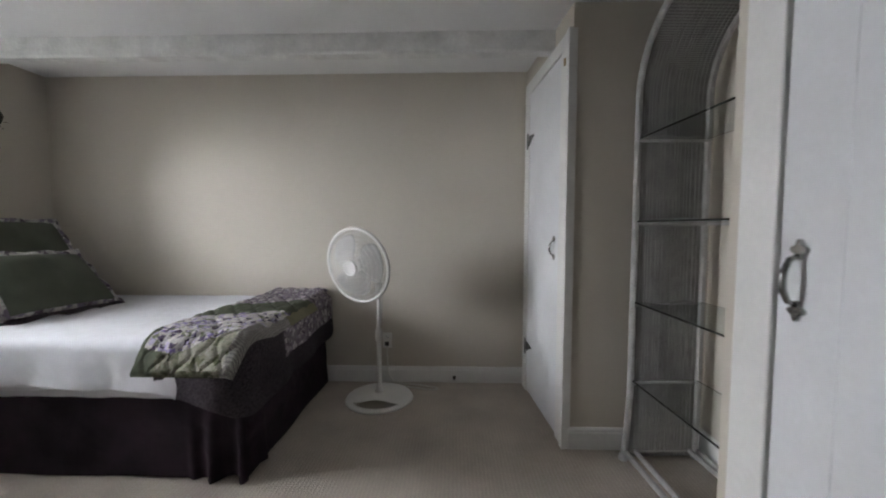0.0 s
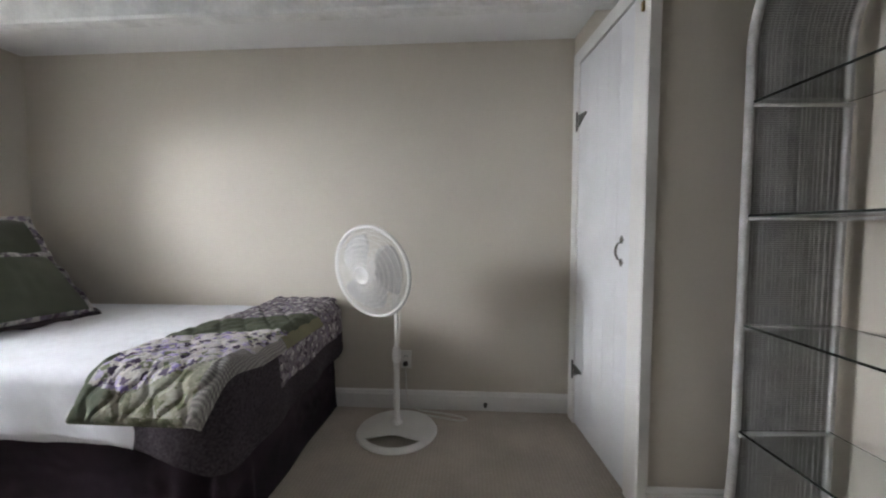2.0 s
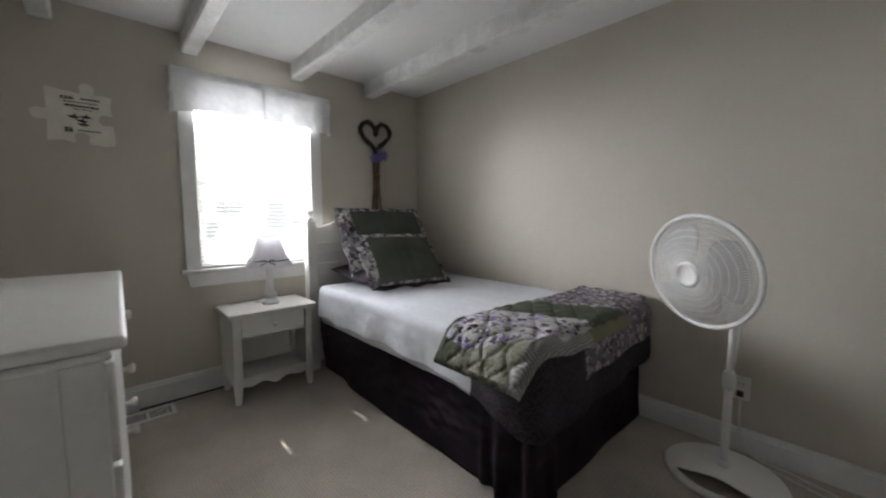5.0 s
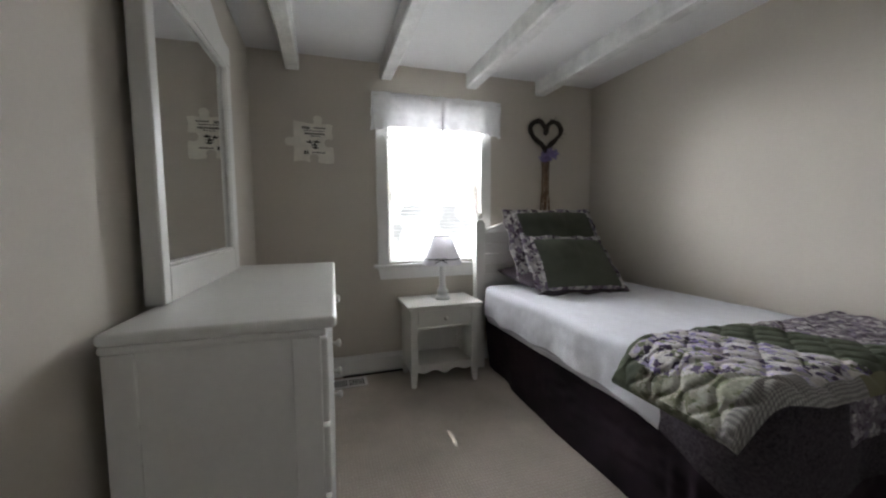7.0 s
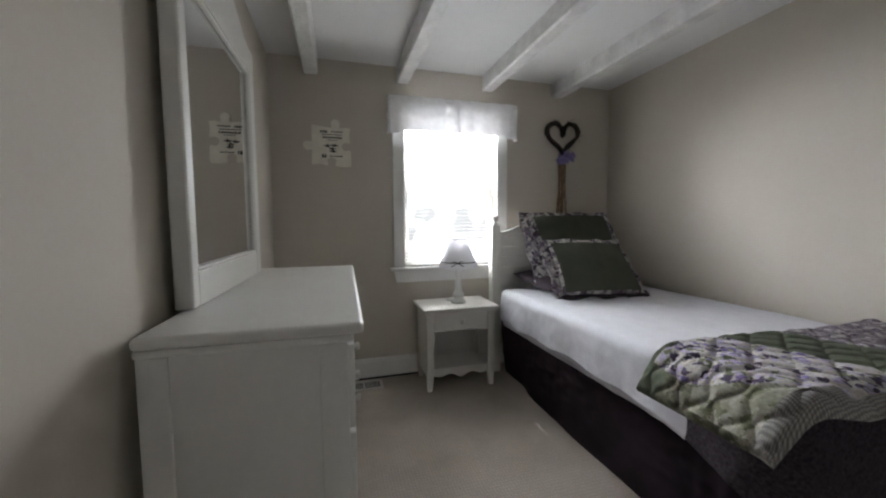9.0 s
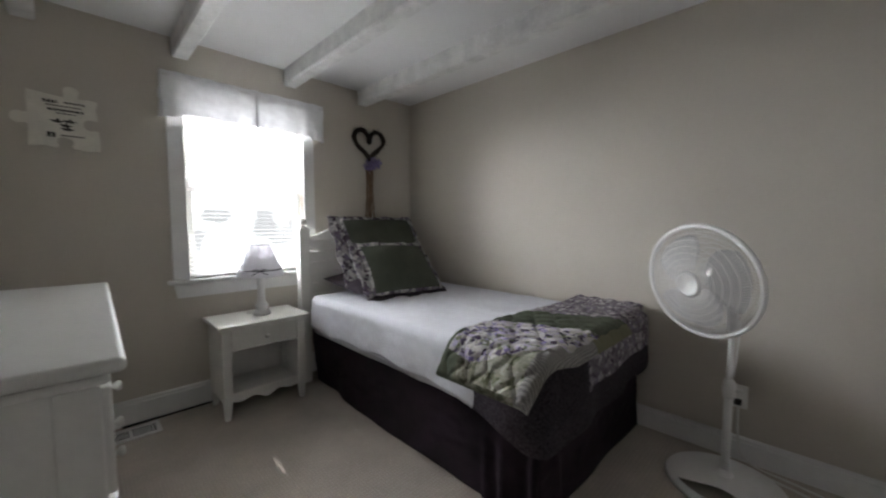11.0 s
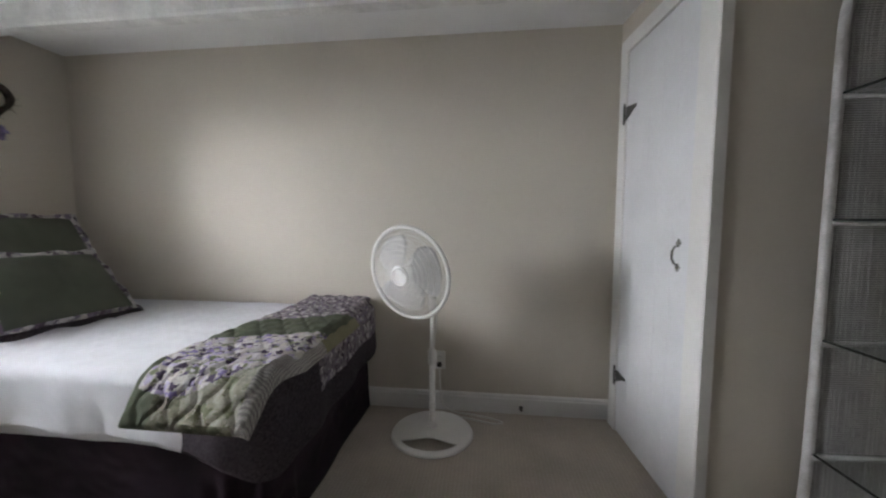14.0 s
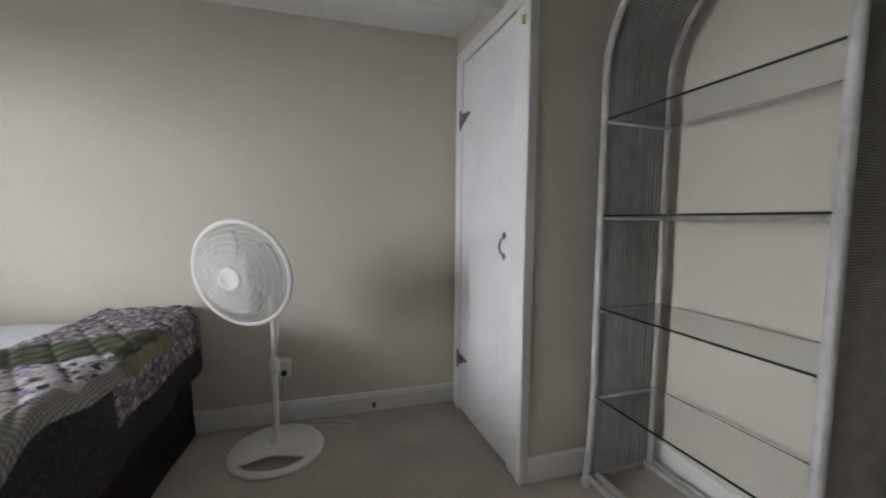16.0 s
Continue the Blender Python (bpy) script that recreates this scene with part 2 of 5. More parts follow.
RAFFIA = shader("brown_raffia", (0.24, 0.155, 0.095), 0.85, vary=0.3, scale=50, fine=200, bump=0.5)
PETAL = shader("lilac_petals", (0.30, 0.25, 0.52), 0.8, vary=0.3, scale=50, fine=150, bump=0.3)
SIGN = shader("cream_sign_board", (0.78, 0.75, 0.66), 0.75, vary=0.08, scale=14, fine=90, bump=0.2)
INK = shader("dark_ink", (0.05, 0.045, 0.04), 0.8, vary=0.2, bump=0)
BLACK = shader("black_ribbon", (0.012, 0.012, 0.012), 0.5, vary=0.2, bump=0)
SHADE = sheer_shader("white_lamp_shade_cloth", (0.83, 0.825, 0.84), 0.62)
LACE = sheer_shader("sheer_white_valance", (0.88, 0.88, 0.88), 0.055, 0.008)
SLAT = sheer_shader("white_blind_slat", (0.86, 0.86, 0.85), 0.5)
OUTLETW = shader("white_outlet_plastic", (0.80, 0.79, 0.75), 0.35, vary=0.02, bump=0)
# near-black colour standing in for the shade inside gaps and recesses
GAP_SHADE = shader("dark_gap_shade", (0.015, 0.014, 0.013), 0.9, vary=0.2, bump=0)
CORD = shader("white_power_cord", (0.70, 0.69, 0.65), 0.5, vary=0.05, bump=0)
GRASS = shader("lawn", (0.08, 0.11, 0.045), 0.95, vary=0.3, scale=0.8, fine=30, bump=0.4)
def sky_glow():
    m = bpy.data.materials.new("bright_hazy_sky")
    m.use_nodes = True
    n, l = m.node_tree.nodes, m.node_tree.links
    e = n.new("ShaderNodeEmission")
    e.inputs["Color"].default_value, e.inputs["Strength"].default_value = (0.96, 0.98, 1.0, 1), SKY_GLOW
    # far trees and roofs: dim, uneven clumps along the horizon
    geo, sep, noise = n.new("ShaderNodeNewGeometry"), n.new("ShaderNodeSeparateXYZ"), n.new("ShaderNodeTexNoise")
    noise.inputs["Scale"].default_value, noise.inputs["Detail"].default_value = 2.3, 6
    l.new(geo.outputs["Position"], sep.inputs[0])
    l.new(geo.outputs["Position"], noise.inputs["Vector"])
    band = n.new("ShaderNodeMapRange")
    band.inputs["From Min"].default_value, band.inputs["From Max"].default_value = 0.68, 1.55
    band.inputs["To Min"].default_value, band.inputs["To Max"].default_value = -0.5, 0.5
    l.new(sep.outputs["Z"], band.inputs["Value"])
    sq = n.new("ShaderNodeMath")
    sq.operation = "MULTIPLY"
    l.new(band.outputs[0], sq.inputs[0])
    l.new(band.outputs[0], sq.inputs[1])
    less = n.new("ShaderNodeMath")
    less.operation = "SUBTRACT"
    l.new(noise.outputs["Fac"], less.inputs[0])
    l.new(sq.outputs[0], less.inputs[1])
    ramp = n.new("ShaderNodeValToRGB")
    ramp.color_ramp.elements[0].position, ramp.color_ramp.elements[1].position = 0.36, 0.50
    ramp.color_ramp.elements[0].color, ramp.color_ramp.elements[1].color = (0.96, 0.98, 1.0, 1), (0.19, 0.198, 0.20, 1)
    l.new(less.outputs[0], ramp.inputs["Fac"])
    l.new(ramp.outputs["Color"], e.inputs["Color"])
    l.new(e.outputs[0], n["Material Output"].inputs["Surface"])
    return m


SKY = sky_glow()
BRASS = shader("brass_latch", (0.42, 0.30, 0.13), 0.4, 0.8, vary=0.2, bump=0.1)


# ---- building helpers ----
def thing(name, base, label="", category="", group="", kind=""):
    """A thing made of parts: an Empty at its base."""
    ob = new(name)
    ob.empty_display_size = 0.05
    ob.matrix_basis = Matrix.Translation(base)
    return tagged(ob, label, category, group, kind)


def part(name, bm, material, parent=None, label="", smooth=False):
    """Links a bmesh, drawn in the world's metres, as one mesh object under a thing or a part."""
    me = bpy.data.meshes.new(name)
    bmesh.ops.recalc_face_normals(bm, faces=bm.faces)
    bm.to_mesh(me)
    bm.free()
    for m in (material if isinstance(material, (list, tuple)) else [material]):
        me.materials.append(m)
    if smooth:
        for p in me.polygons:
            p.use_smooth = True
    ob = new(name, me)
    if parent is not None:
        ob.parent = parent
        if parent.type == "EMPTY":
            ob.matrix_parent_inverse = parent.matrix_basis.inverted()
    return tagged(ob, label)


def solid(name, bm, material, label="", category="", group="", kind="", smooth=False):
    return tagged(part(name, bm, material, None, "", smooth), label, category, group, kind)


def box(bm, x0, x1, y0, y1, z0, z1, bevel=0.0, m=None, segments=2):
    g = bmesh.ops.create_cube(bm, size=1.0)["verts"]
    for v in g:
        v.co = Vector((x0 + (v.co.x + 0.5) * (x1 - x0), y0 + (v.co.y + 0.5) * (y1 - y0), z0 + (v.co.z + 0.5) * (z1 - z0)))
    if bevel:
        edges = {e for v in g for e in v.link_edges}
        r = bmesh.ops.bevel(bm, geom=list(edges), offset=bevel, segments=segments, affect="EDGES", profile=0.5)
        g = list({v for f in r["faces"] for v in f.verts} | {v for v in g if v.is_valid})
    if m is not None:
        for v in g:
            v.co = m @ v.co
    return bm


def boxes(*rows, bevel=0.0, m=None):
    bm = bmesh.new()
    for r in rows:
        box(bm, *r, bevel=bevel, m=m)
    return bm


def lathe(bm, profile, centre=(0, 0, 0), steps=32, m=None):
    """Turns a profile of (radius, height) round a vertical axis."""
    m = m or Matrix.Translation(centre)
    rings = []
    for r, z in profile:
        if r < 1e-6:
            rings.append([bm.verts.new(m @ Vector((0, 0, z)))])
        else:
            rings.append([bm.verts.new(m @ Vector((r * math.cos(a), r * math.sin(a), z))) for a in [2 * math.pi * k / steps for k in range(steps)]])
    for a, b in zip(rings, rings[1:]):
        for k in range(steps):
            q = [a[k % len(a)], a[(k + 1) % len(a)], b[(k + 1) % len(b)], b[k % len(b)]]
            q = [v for i, v in enumerate(q) if v not in q[:i]]
            if len(q) > 2:
                bm.faces.new(q)
    return bm


def tube(bm, points, radius, sides=8, closed=False, cap=True):
    """A round bar along a line of points; radius may be a number or a function of 0..1."""
    pts = [Vector(p) for p in points]
    n = len(pts)
    rings, up = [], None
    for i, p in enumerate(pts):
        a, b = pts[(i - 1) % n] if closed or i else p, pts[(i + 1) % n] if closed or i < n - 1 else p
        d = (b - a).normalized()
        if up is None:
            up = d.orthogonal().normalized()
        up = (up - d * up.dot(d)).normalized()
        side = d.cross(up)
        r = radius(i / max(1, n - 1)) if callable(radius) else radius
        rings.append([bm.verts.new(p + r * (math.cos(t) * up + math.sin(t) * side)) for t in [2 * math.pi * k / sides for k in range(sides)]])
    for a, b in list(zip(rings, rings[1:])) + ([(rings[-1], rings[0])] if closed else []):
        for k in range(sides):
            bm.faces.new((a[k], a[(k + 1) % sides], b[(k + 1) % sides], b[k]))
    if cap and not closed and sides > 2:
        bm.faces.new(rings[0]), bm.faces.new(rings[-1])
    return bm


def prism(bm, outline, m, thick):
    """Extrudes a flat outline of (a, b) by thick along its own c axis; m maps (a, b, c) into the world."""
    lo = [bm.verts.new(m @ Vector((a, b, 0))) for a, b in outline]
    hi = [bm.verts.new(m @ Vector((a, b, thick))) for a, b in outline]
    n = len(outline)
    bm.faces.new(lo), bm.faces.new(hi)
    for i in range(n):
        bm.faces.new((lo[i], lo[(i + 1) % n], hi[(i + 1) % n], hi[i]))
    return bm


def grid(bm, nu, nv, place, wrap=False, pick=None):
    """A sheet of nu x nv cells through place(u, v); pick(u, v) gives a cell's material slot, or None for a hole."""
    vs = [[bm.verts.new(place(i / nu, j / nv)) for j in range(nv + 1)] for i in range(nu + (0 if wrap else 1))]
    for i in range(nu):
        for j in range(nv):
            k = pick((i + 0.5) / nu, (j + 0.5) / nv) if pick else 0
            if k is None:
                continue
            i2 = (i + 1) % len(vs)
            bm.faces.new((vs[i][j], vs[i2][j], vs[i2][j + 1], vs[i][j + 1])).material_index = k
    return bm


def wob(x, y, z=0.0, s=1.0):
    return noise.noise(Vector((x * s, y * s, z * s)))


AXES_X = Matrix(((0, 0, 1, 0), (1, 0, 0, 0), (0, 1, 0, 0), (0, 0, 0, 1)))   # a -> y, b -> z, c -> x
AXES_Y = Matrix(((1, 0, 0, 0), (0, 0, -1, 0), (0, 1, 0, 0), (0, 0, 0, 1)))  # a -> x, b -> z, c -> -y

# ---- structure ----
WX, BY, SY, NX, CEIL = -1.24, 4.05, 1.36, 3.065, 2.27   # window wall, back wall, south wall, niche wall, ceiling
solid("floor", boxes((WX - 0.12, NX + 0.12, -0.6, BY + 0.12, -0.12, 0.0)), CARPET, "beige loop-pile carpet with worn flattened patches", "carpet", kind="structure")
solid("ceiling", boxes((WX - 0.12, NX + 0.12, -0.6, BY + 0.12, CEIL, CEIL + 0.1)), CEILING, "white painted plaster ceiling between the beams", "ceiling", kind="structure")
solid("wall_north", boxes((WX - 0.12, NX + 0.12, BY, BY + 0.12, 0, CEIL)), WALL, "plain greige painted bedroom wall behind the bed", "wall", kind="structure")
WY0, WY1, WZ0, WZ1 = 2.26, 3.00, 0.82, 2.005             # window opening
solid("wall_west", boxes((WX - 0.12, WX, SY - 0.12, WY0, 0, CEIL), (WX - 0.12, WX, WY1, BY, 0, CEIL), (WX - 0.12, WX, WY0, WY1, 0, WZ0), (WX - 0.12, WX, WY0, WY1, WZ1, CEIL)),
      WALL, "greige painted wall around the window", "wall", kind="structure")
DX0, DX1, DZ = 1.18, 2.10, 2.05                          # doorway to the hall
solid("wall_south", boxes((WX, DX0, SY - 0.12, SY, 0, CEIL), (DX1, NX, SY - 0.12, SY, 0, CEIL), (DX0, DX1, SY - 0.12, SY, DZ, CEIL)), WALL, "greige painted wall with the doorway to the hall", "wall", kind="structure")
solid("wall_east", boxes((NX, NX + 0.12, SY - 0.12, BY, 0, CEIL)), WALL, "greige painted wall behind the etagere", "wall", kind="structure")
solid("hall_wall", boxes((WX - 0.12, NX + 0.12, -0.6, -0.48, 0, CEIL), (0.4, 0.52, -0.48, SY - 0.12, 0, CEIL), (2.6, 2.72, -0.48, SY - 0.12, 0, CEIL)), WALL, "plain greige hall walls", "wall", kind="structure")
bm = boxes((DX0 - 0.09, DX0, SY, SY + 0.018, 0, DZ + 0.09), (DX1, DX1 + 0.09, SY, SY + 0.018, 0, DZ + 0.09), (DX0, DX1, SY, SY + 0.018, DZ, DZ + 0.09), bevel=0.004)
solid("door_trim", bm, TRIM, "white painted door casing", "trim", kind="structure")

# closet fronts: a slightly skewed one in the corner, a second one beside the doorway
C0, C1 = Vector((2.297, BY, 0)), Vector((2.366, 3.238, 0))
along = (C1 - C0).normalized()
CLOSET_A = Matrix.Translation(C0) @ Matrix(((along.x, -along.y, 0, 0), (along.y, along.x, 0, 0), (0, 0, 1, 0), (0, 0, 0, 1)))   # s, depth into the closet, z
CLOSET_B = Matrix.Translation((2.345, 2.125, 0)) @ Matrix(((0, 1, 0, 0), (-1, 0, 0, 0), (0, 0, 1, 0), (0, 0, 0, 1)))
LEN_A, LEN_B = (C1 - C0).length, 2.125 - SY


def closet(number, m, length, s0, s1, top, hinge_near, pull_z):
    """A closet front: wall, casing, board door with strap hinges and pull. s0..s1 is the door's opening."""
    solid("closet_wall_%d" % number, boxes((0, s0, 0.0, 0.10, 0, CEIL), (s1, length, 0.0, 0.10, 0, CEIL), (s0, s1, 0.0, 0.10, top, CEIL), m=m), WALL, "greige painted closet front wall", "wall", kind="structure")
    trim = thing("closet_casing_%d" % number, m @ Vector((s0, 0, 0)), "white painted closet door casing with worn edges", "trim", kind="structure")
    for a, b, z0, z1 in ((max(0.004, s0 - 0.085), s0, 0.0, top), (s1, length - 0.004, 0.0, top), (max(0.004, s0 - 0.085), length - 0.004, top, top + 0.075)):
        part("board", boxes((a, b, -0.018, 0.0, z0, z1), bevel=0.004, m=m), TRIM, trim)
    part("corner_bead", boxes((length - 0.030, length, -0.026, -0.0182, 0.0, top + 0.074), (length + 0.0005, length + 0.009, -0.026, 0.02, 0.0, top + 0.074), bevel=0.003, m=m), TRIM, trim)
    # dark sheet across the opening, painting the shade seen between planks
    part("gap_shade_sheet", boxes((s0, s1, 0.03, 0.05, 0.0, top), m=m), GAP_SHADE, trim)
    door = thing("door_%d" % number, m @ Vector((s0, 0, 0)), "closed white board closet door with dark strap hinges", "closet door", kind="structure")
    n = 5
    w = (s1 - s0 - 0.012) / n
    for k in range(n):
        a = s0 + 0.006 + k * w
        part("plank", boxes((a, a + w - 0.0005, -0.012, 0.02, 0.012, top - 0.006), bevel=0.0013, m=m), DOORPAINT, door)
    for z in (1.755, 0.322):
        h = s0 if hinge_near else s1
        d = 1 if hinge_near else -1
        hinge = part("strap_hinge", boxes((h - 0.012 * d - 0.01, h - 0.012 * d + 0.008, -0.024, -0.010, z - 0.055, z + 0.055), bevel=0.003, m=m), IRON, door, "dark iron strap hinge")
        bm = bmesh.new()
        prism(bm, [(0, -0.035), (0.03, -0.018), (0.075, 0.004), (0.105, 0.012), (0.10, 0.024), (0.06, 0.028), (0.0, 0.035)], m @ Matrix(((d, 0, 0, h), (0, 0, -1, -0.012), (0, 1, 0, z), (0, 0, 0, 1))), 0.006)
        part("leaf", bm, IRON, hinge)
    h = s1 - 0.065 if hinge_near else s0 + 0.045
    pull = part("handle", tube(bmesh.new(), [m @ Vector((h, y, pull_z + z)) for y, z in ((-0.015, -0.042), (-0.031, -0.034), (-0.040, -0.014), (-0.041, 0.0), (-0.040, 0.014), (-0.031, 0.034), (-0.015, 0.042))], lambda u: 0.0036 + 0.0022 * math.sin(math.pi * u), 10), PEWTER, door, "worn pewter pull handle", True)
    for z in (-0.050, 0.050):
        bm = bmesh.new()
        prism(bm, [(0.0110 * math.cos(a) * (1 + 0.28 * math.cos(4 * a)), 0.0135 * math.sin(a) * (1 + 0.28 * math.cos(4 * a))) for a in [2 * math.pi * k / 24 for k in range(24)]], m @ Matrix(((1, 0, 0, h), (0, 0, -1, -0.012), (0, 1, 0, pull_z + z), (0, 0, 0, 1))), 0.007)
        part("rosette", bm, PEWTER, pull)
    part("latch", boxes((length - 0.05, length - 0.032, -0.03, -0.018, 1.985, 2.02), bevel=0.003, m=m), BRASS, trim, "small brass latch")


closet(1, CLOSET_A, LEN_A, 0.120, 0.700, 2.075, True, 1.05)
closet(2, CLOSET_B, LEN_B, 0.130, LEN_B - 0.10, 2.075, False, 1.082)
solid("closet_side_1", boxes((2.43, NX, 3.238, 3.35, 0, CEIL), (2.369, 2.43, 3.238, 3.26, 0, CEIL)), WALL, "greige painted closet side wall", "wall", kind="structure")
solid("closet_side_2", boxes((2.347, NX, 2.025, 2.125, 0, CEIL)), WALL, "greige painted closet side wall", "wall", kind="structure")

# baseboards: a board with a small cap
def baseboard(x0, y0, x1, y1, height=0.122, thick=0.016):
    a, b = Vector((x0, y0, 0)), Vector((x1, y1, 0))
    d = (b - a).normalized()
    m = Matrix.Translation(a) @ Matrix(((d.x, -d.y, 0, 0), (d.y, d.x, 0, 0), (0, 0, 1, 0), (0, 0, 0, 1)))
    bm = bmesh.new()
    shape = [(0.0, 0.004), (thick, 0.004), (thick, height - 0.026), (thick - 0.004, height - 0.020), (thick - 0.003, height - 0.010), (0.006, height), (0.0, height)]
    lo = [bm.verts.new(m @ Vector((0, q, z))) for q, z in shape]
    hi = [bm.verts.new(m @ Vector(((b - a).length, q, z))) for q, z in shape]
    bm.faces.new(lo), bm.faces.new(hi)
    for i in range(len(shape)):
        j = (i + 1) % len(shape)
        bm.faces.new((lo[i], lo[j], hi[j], hi[i]))
    return solid("baseboard", bm, TRIM, "white painted wooden baseboard", "baseboard", kind="structure")


baseboard(2.297, BY, WX, BY)
baseboard(WX, BY, WX, SY, 0.150)
baseboard(NX, 3.238, 2.376, 3.238, 0.118)
baseboard(NX, 2.125, NX, 3.238, 0.118)
baseboard(WX, SY, DX0 - 0.09, SY)
baseboard(2.36, 2.125, NX, 2.125, 0.118)
# solid dark strip that paints the shade at the baseboard's foot
solid("gap_shade_strip", boxes((WX + 0.004, WX + 0.030, 1.90, 2.62, 0.0005, 0.010)), GAP_SHADE, "dark strip painting the shade under the baseboard beside the carpet", "gap", kind="structure")

# ceiling beams
for y in (1.632, 2.262, 2.925, 3.535):
    bm = bmesh.new()
    n = 30
    def side(i, k, y=y):
        x = WX + 0.001 + (NX - WX - 0.002) * i / n
        j = 0.004 * wob(x * 2.3, y * 5, k)
        return ((x, y - 0.045 + j, CEIL), (x, y - 0.045 + j, CEIL - 0.100), (x, y - 0.036 + j, CEIL - 0.112 + j), (x, y + 0.036 + j, CEIL - 0.112 + j), (x, y + 0.045 + j, CEIL - 0.100), (x, y + 0.045 + j, CEIL))[k]
    grid(bm, n, 5, lambda u, v: Vector(side(round(u * n), round(v * 5))))
    solid("ceiling_beam", bm, BEAM, "white painted rough wooden ceiling beam", "beam", "ceiling beams", "structure")

# ---- window ----
win = thing("window_1", (WX, 2.63, WZ0), "white painted sash window with open mini blinds", "window", kind="structure")
cas = WX + 0.02
for r in ((WX, cas, WY0 - 0.085, WY0, WZ0, 2.045), (WX, cas, WY1, WY1 + 0.085, WZ0, 2.045), (WX, cas, WY0 - 0.085, WY1 + 0.085, 2.045, 2.06)):
    part("casing", boxes(r, bevel=0.004), TRIM, win)
part("casing", boxes((WX, cas, WY0, WY1, WZ1, 2.045), bevel=0.003), TRIM, win)
part("window_sill", boxes((WX - 0.10, WX + 0.045, WY0 - 0.115, WY1 + 0.115, WZ0 - 0.024, WZ0), bevel=0.006), TRIM, win)
bm = bmesh.new()
prism(bm, [(WY0 - 0.085, WZ0 - 0.024), (WY1 + 0.085, WZ0 - 0.024), (WY1 + 0.068, WZ0 - 0.112), (WY0 - 0.068, WZ0 - 0.112)], Matrix.Translation((WX, 0, 0)) @ AXES_X, 0.018)
part("apron", bm, TRIM, win)
for z0, z1, x in ((WZ0 + 0.002, 1.40, -1.315), (1.365, WZ1 - 0.002, -1.345)):
    sash = part("sash", boxes((x - 0.014, x + 0.014, WY0 + 0.002, WY0 + 0.045, z0, z1), (x - 0.014, x + 0.014, WY1 - 0.045, WY1 - 0.002, z0, z1), (x - 0.013, x + 0.013, WY0 + 0.045, WY1 - 0.045, z0, z0 + 0.05), (x - 0.013, x + 0.013, WY0 + 0.045, WY1 - 0.045, z1 - 0.035, z1)), TRIM, win)
    pane = part("pane", boxes((x - 0.002, x + 0.002, WY0 + 0.046, WY1 - 0.046, z0 + 0.051, z1 - 0.036)), GLASS, sash)
    pane.visible_shadow = False

# mini blind with cord holes, slats nearly level
blind = thing("window_blind", (-1.262, 2.63, WZ0 + 0.02), "white mini blind with open level slats in the window", "blind")
part("head_rail", boxes((-1.278, -1.246, WY0 + 0.006, WY1 - 0.006, WZ1 - 0.026, WZ1 - 0.004), bevel=0.002), TRIM, blind)
part("bottom_rail", boxes((-1.274, -1.250, WY0 + 0.010, WY1 - 0.010, WZ0 + 0.006, WZ0 + 0.018), bevel=0.002), TRIM, blind)
def slat_mesh(holes):
    bm = bmesh.new()
    cuts = [WY0 + 0.008, WY1 - 0.008] if not holes else [WY0 + 0.008, 2.410, 2.420, 2.835, 2.845, WY1 - 0.008]
    ys = [c - 2.63 for c in cuts]
    for i in range(len(ys) - 1):
        hole = holes and i in (1, 3)
        bands = ((-0.0012, 0.0012),) if hole else ((-0.0125, -0.005), (-0.005, 0.005), (0.005, 0.0125))
        for a, b in bands:
            lift = lambda x: 0.0018 * (1 - (x / 0.0125) ** 2)
            bm.faces.new([bm.verts.new((x, y, lift(x))) for x, y in ((a, ys[i]), (b, ys[i]), (b, ys[i + 1]), (a, ys[i + 1]))])
    bmesh.ops.remove_doubles(bm, verts=bm.verts, dist=1e-5)
    bmesh.ops.solidify(bm, geom=bm.faces[:], thickness=0.0006)
    me = bpy.data.meshes.new("slat")
    bm.to_mesh(me)
    bm.free()
    me.materials.append(SLAT)
    return me
slat = slat_mesh(True)
z = WZ0 + 0.034
while z < WZ1 - 0.045:
    ob = new("slat", slat)
    ob.parent = blind
    ob.location = Vector((-1.262, 2.63, z)) - Vector((-1.262, 2.63, WZ0 + 0.02))
    z += 0.027
for y in (2.4145, 2.8405):
    part("ladder_cord", tube(bmesh.new(), [(-1.2485, y + 0.006, WZ0 + 0.018), (-1.2485, y + 0.006, WZ1 - 0.03)], 0.0008, 5), SLAT, blind)

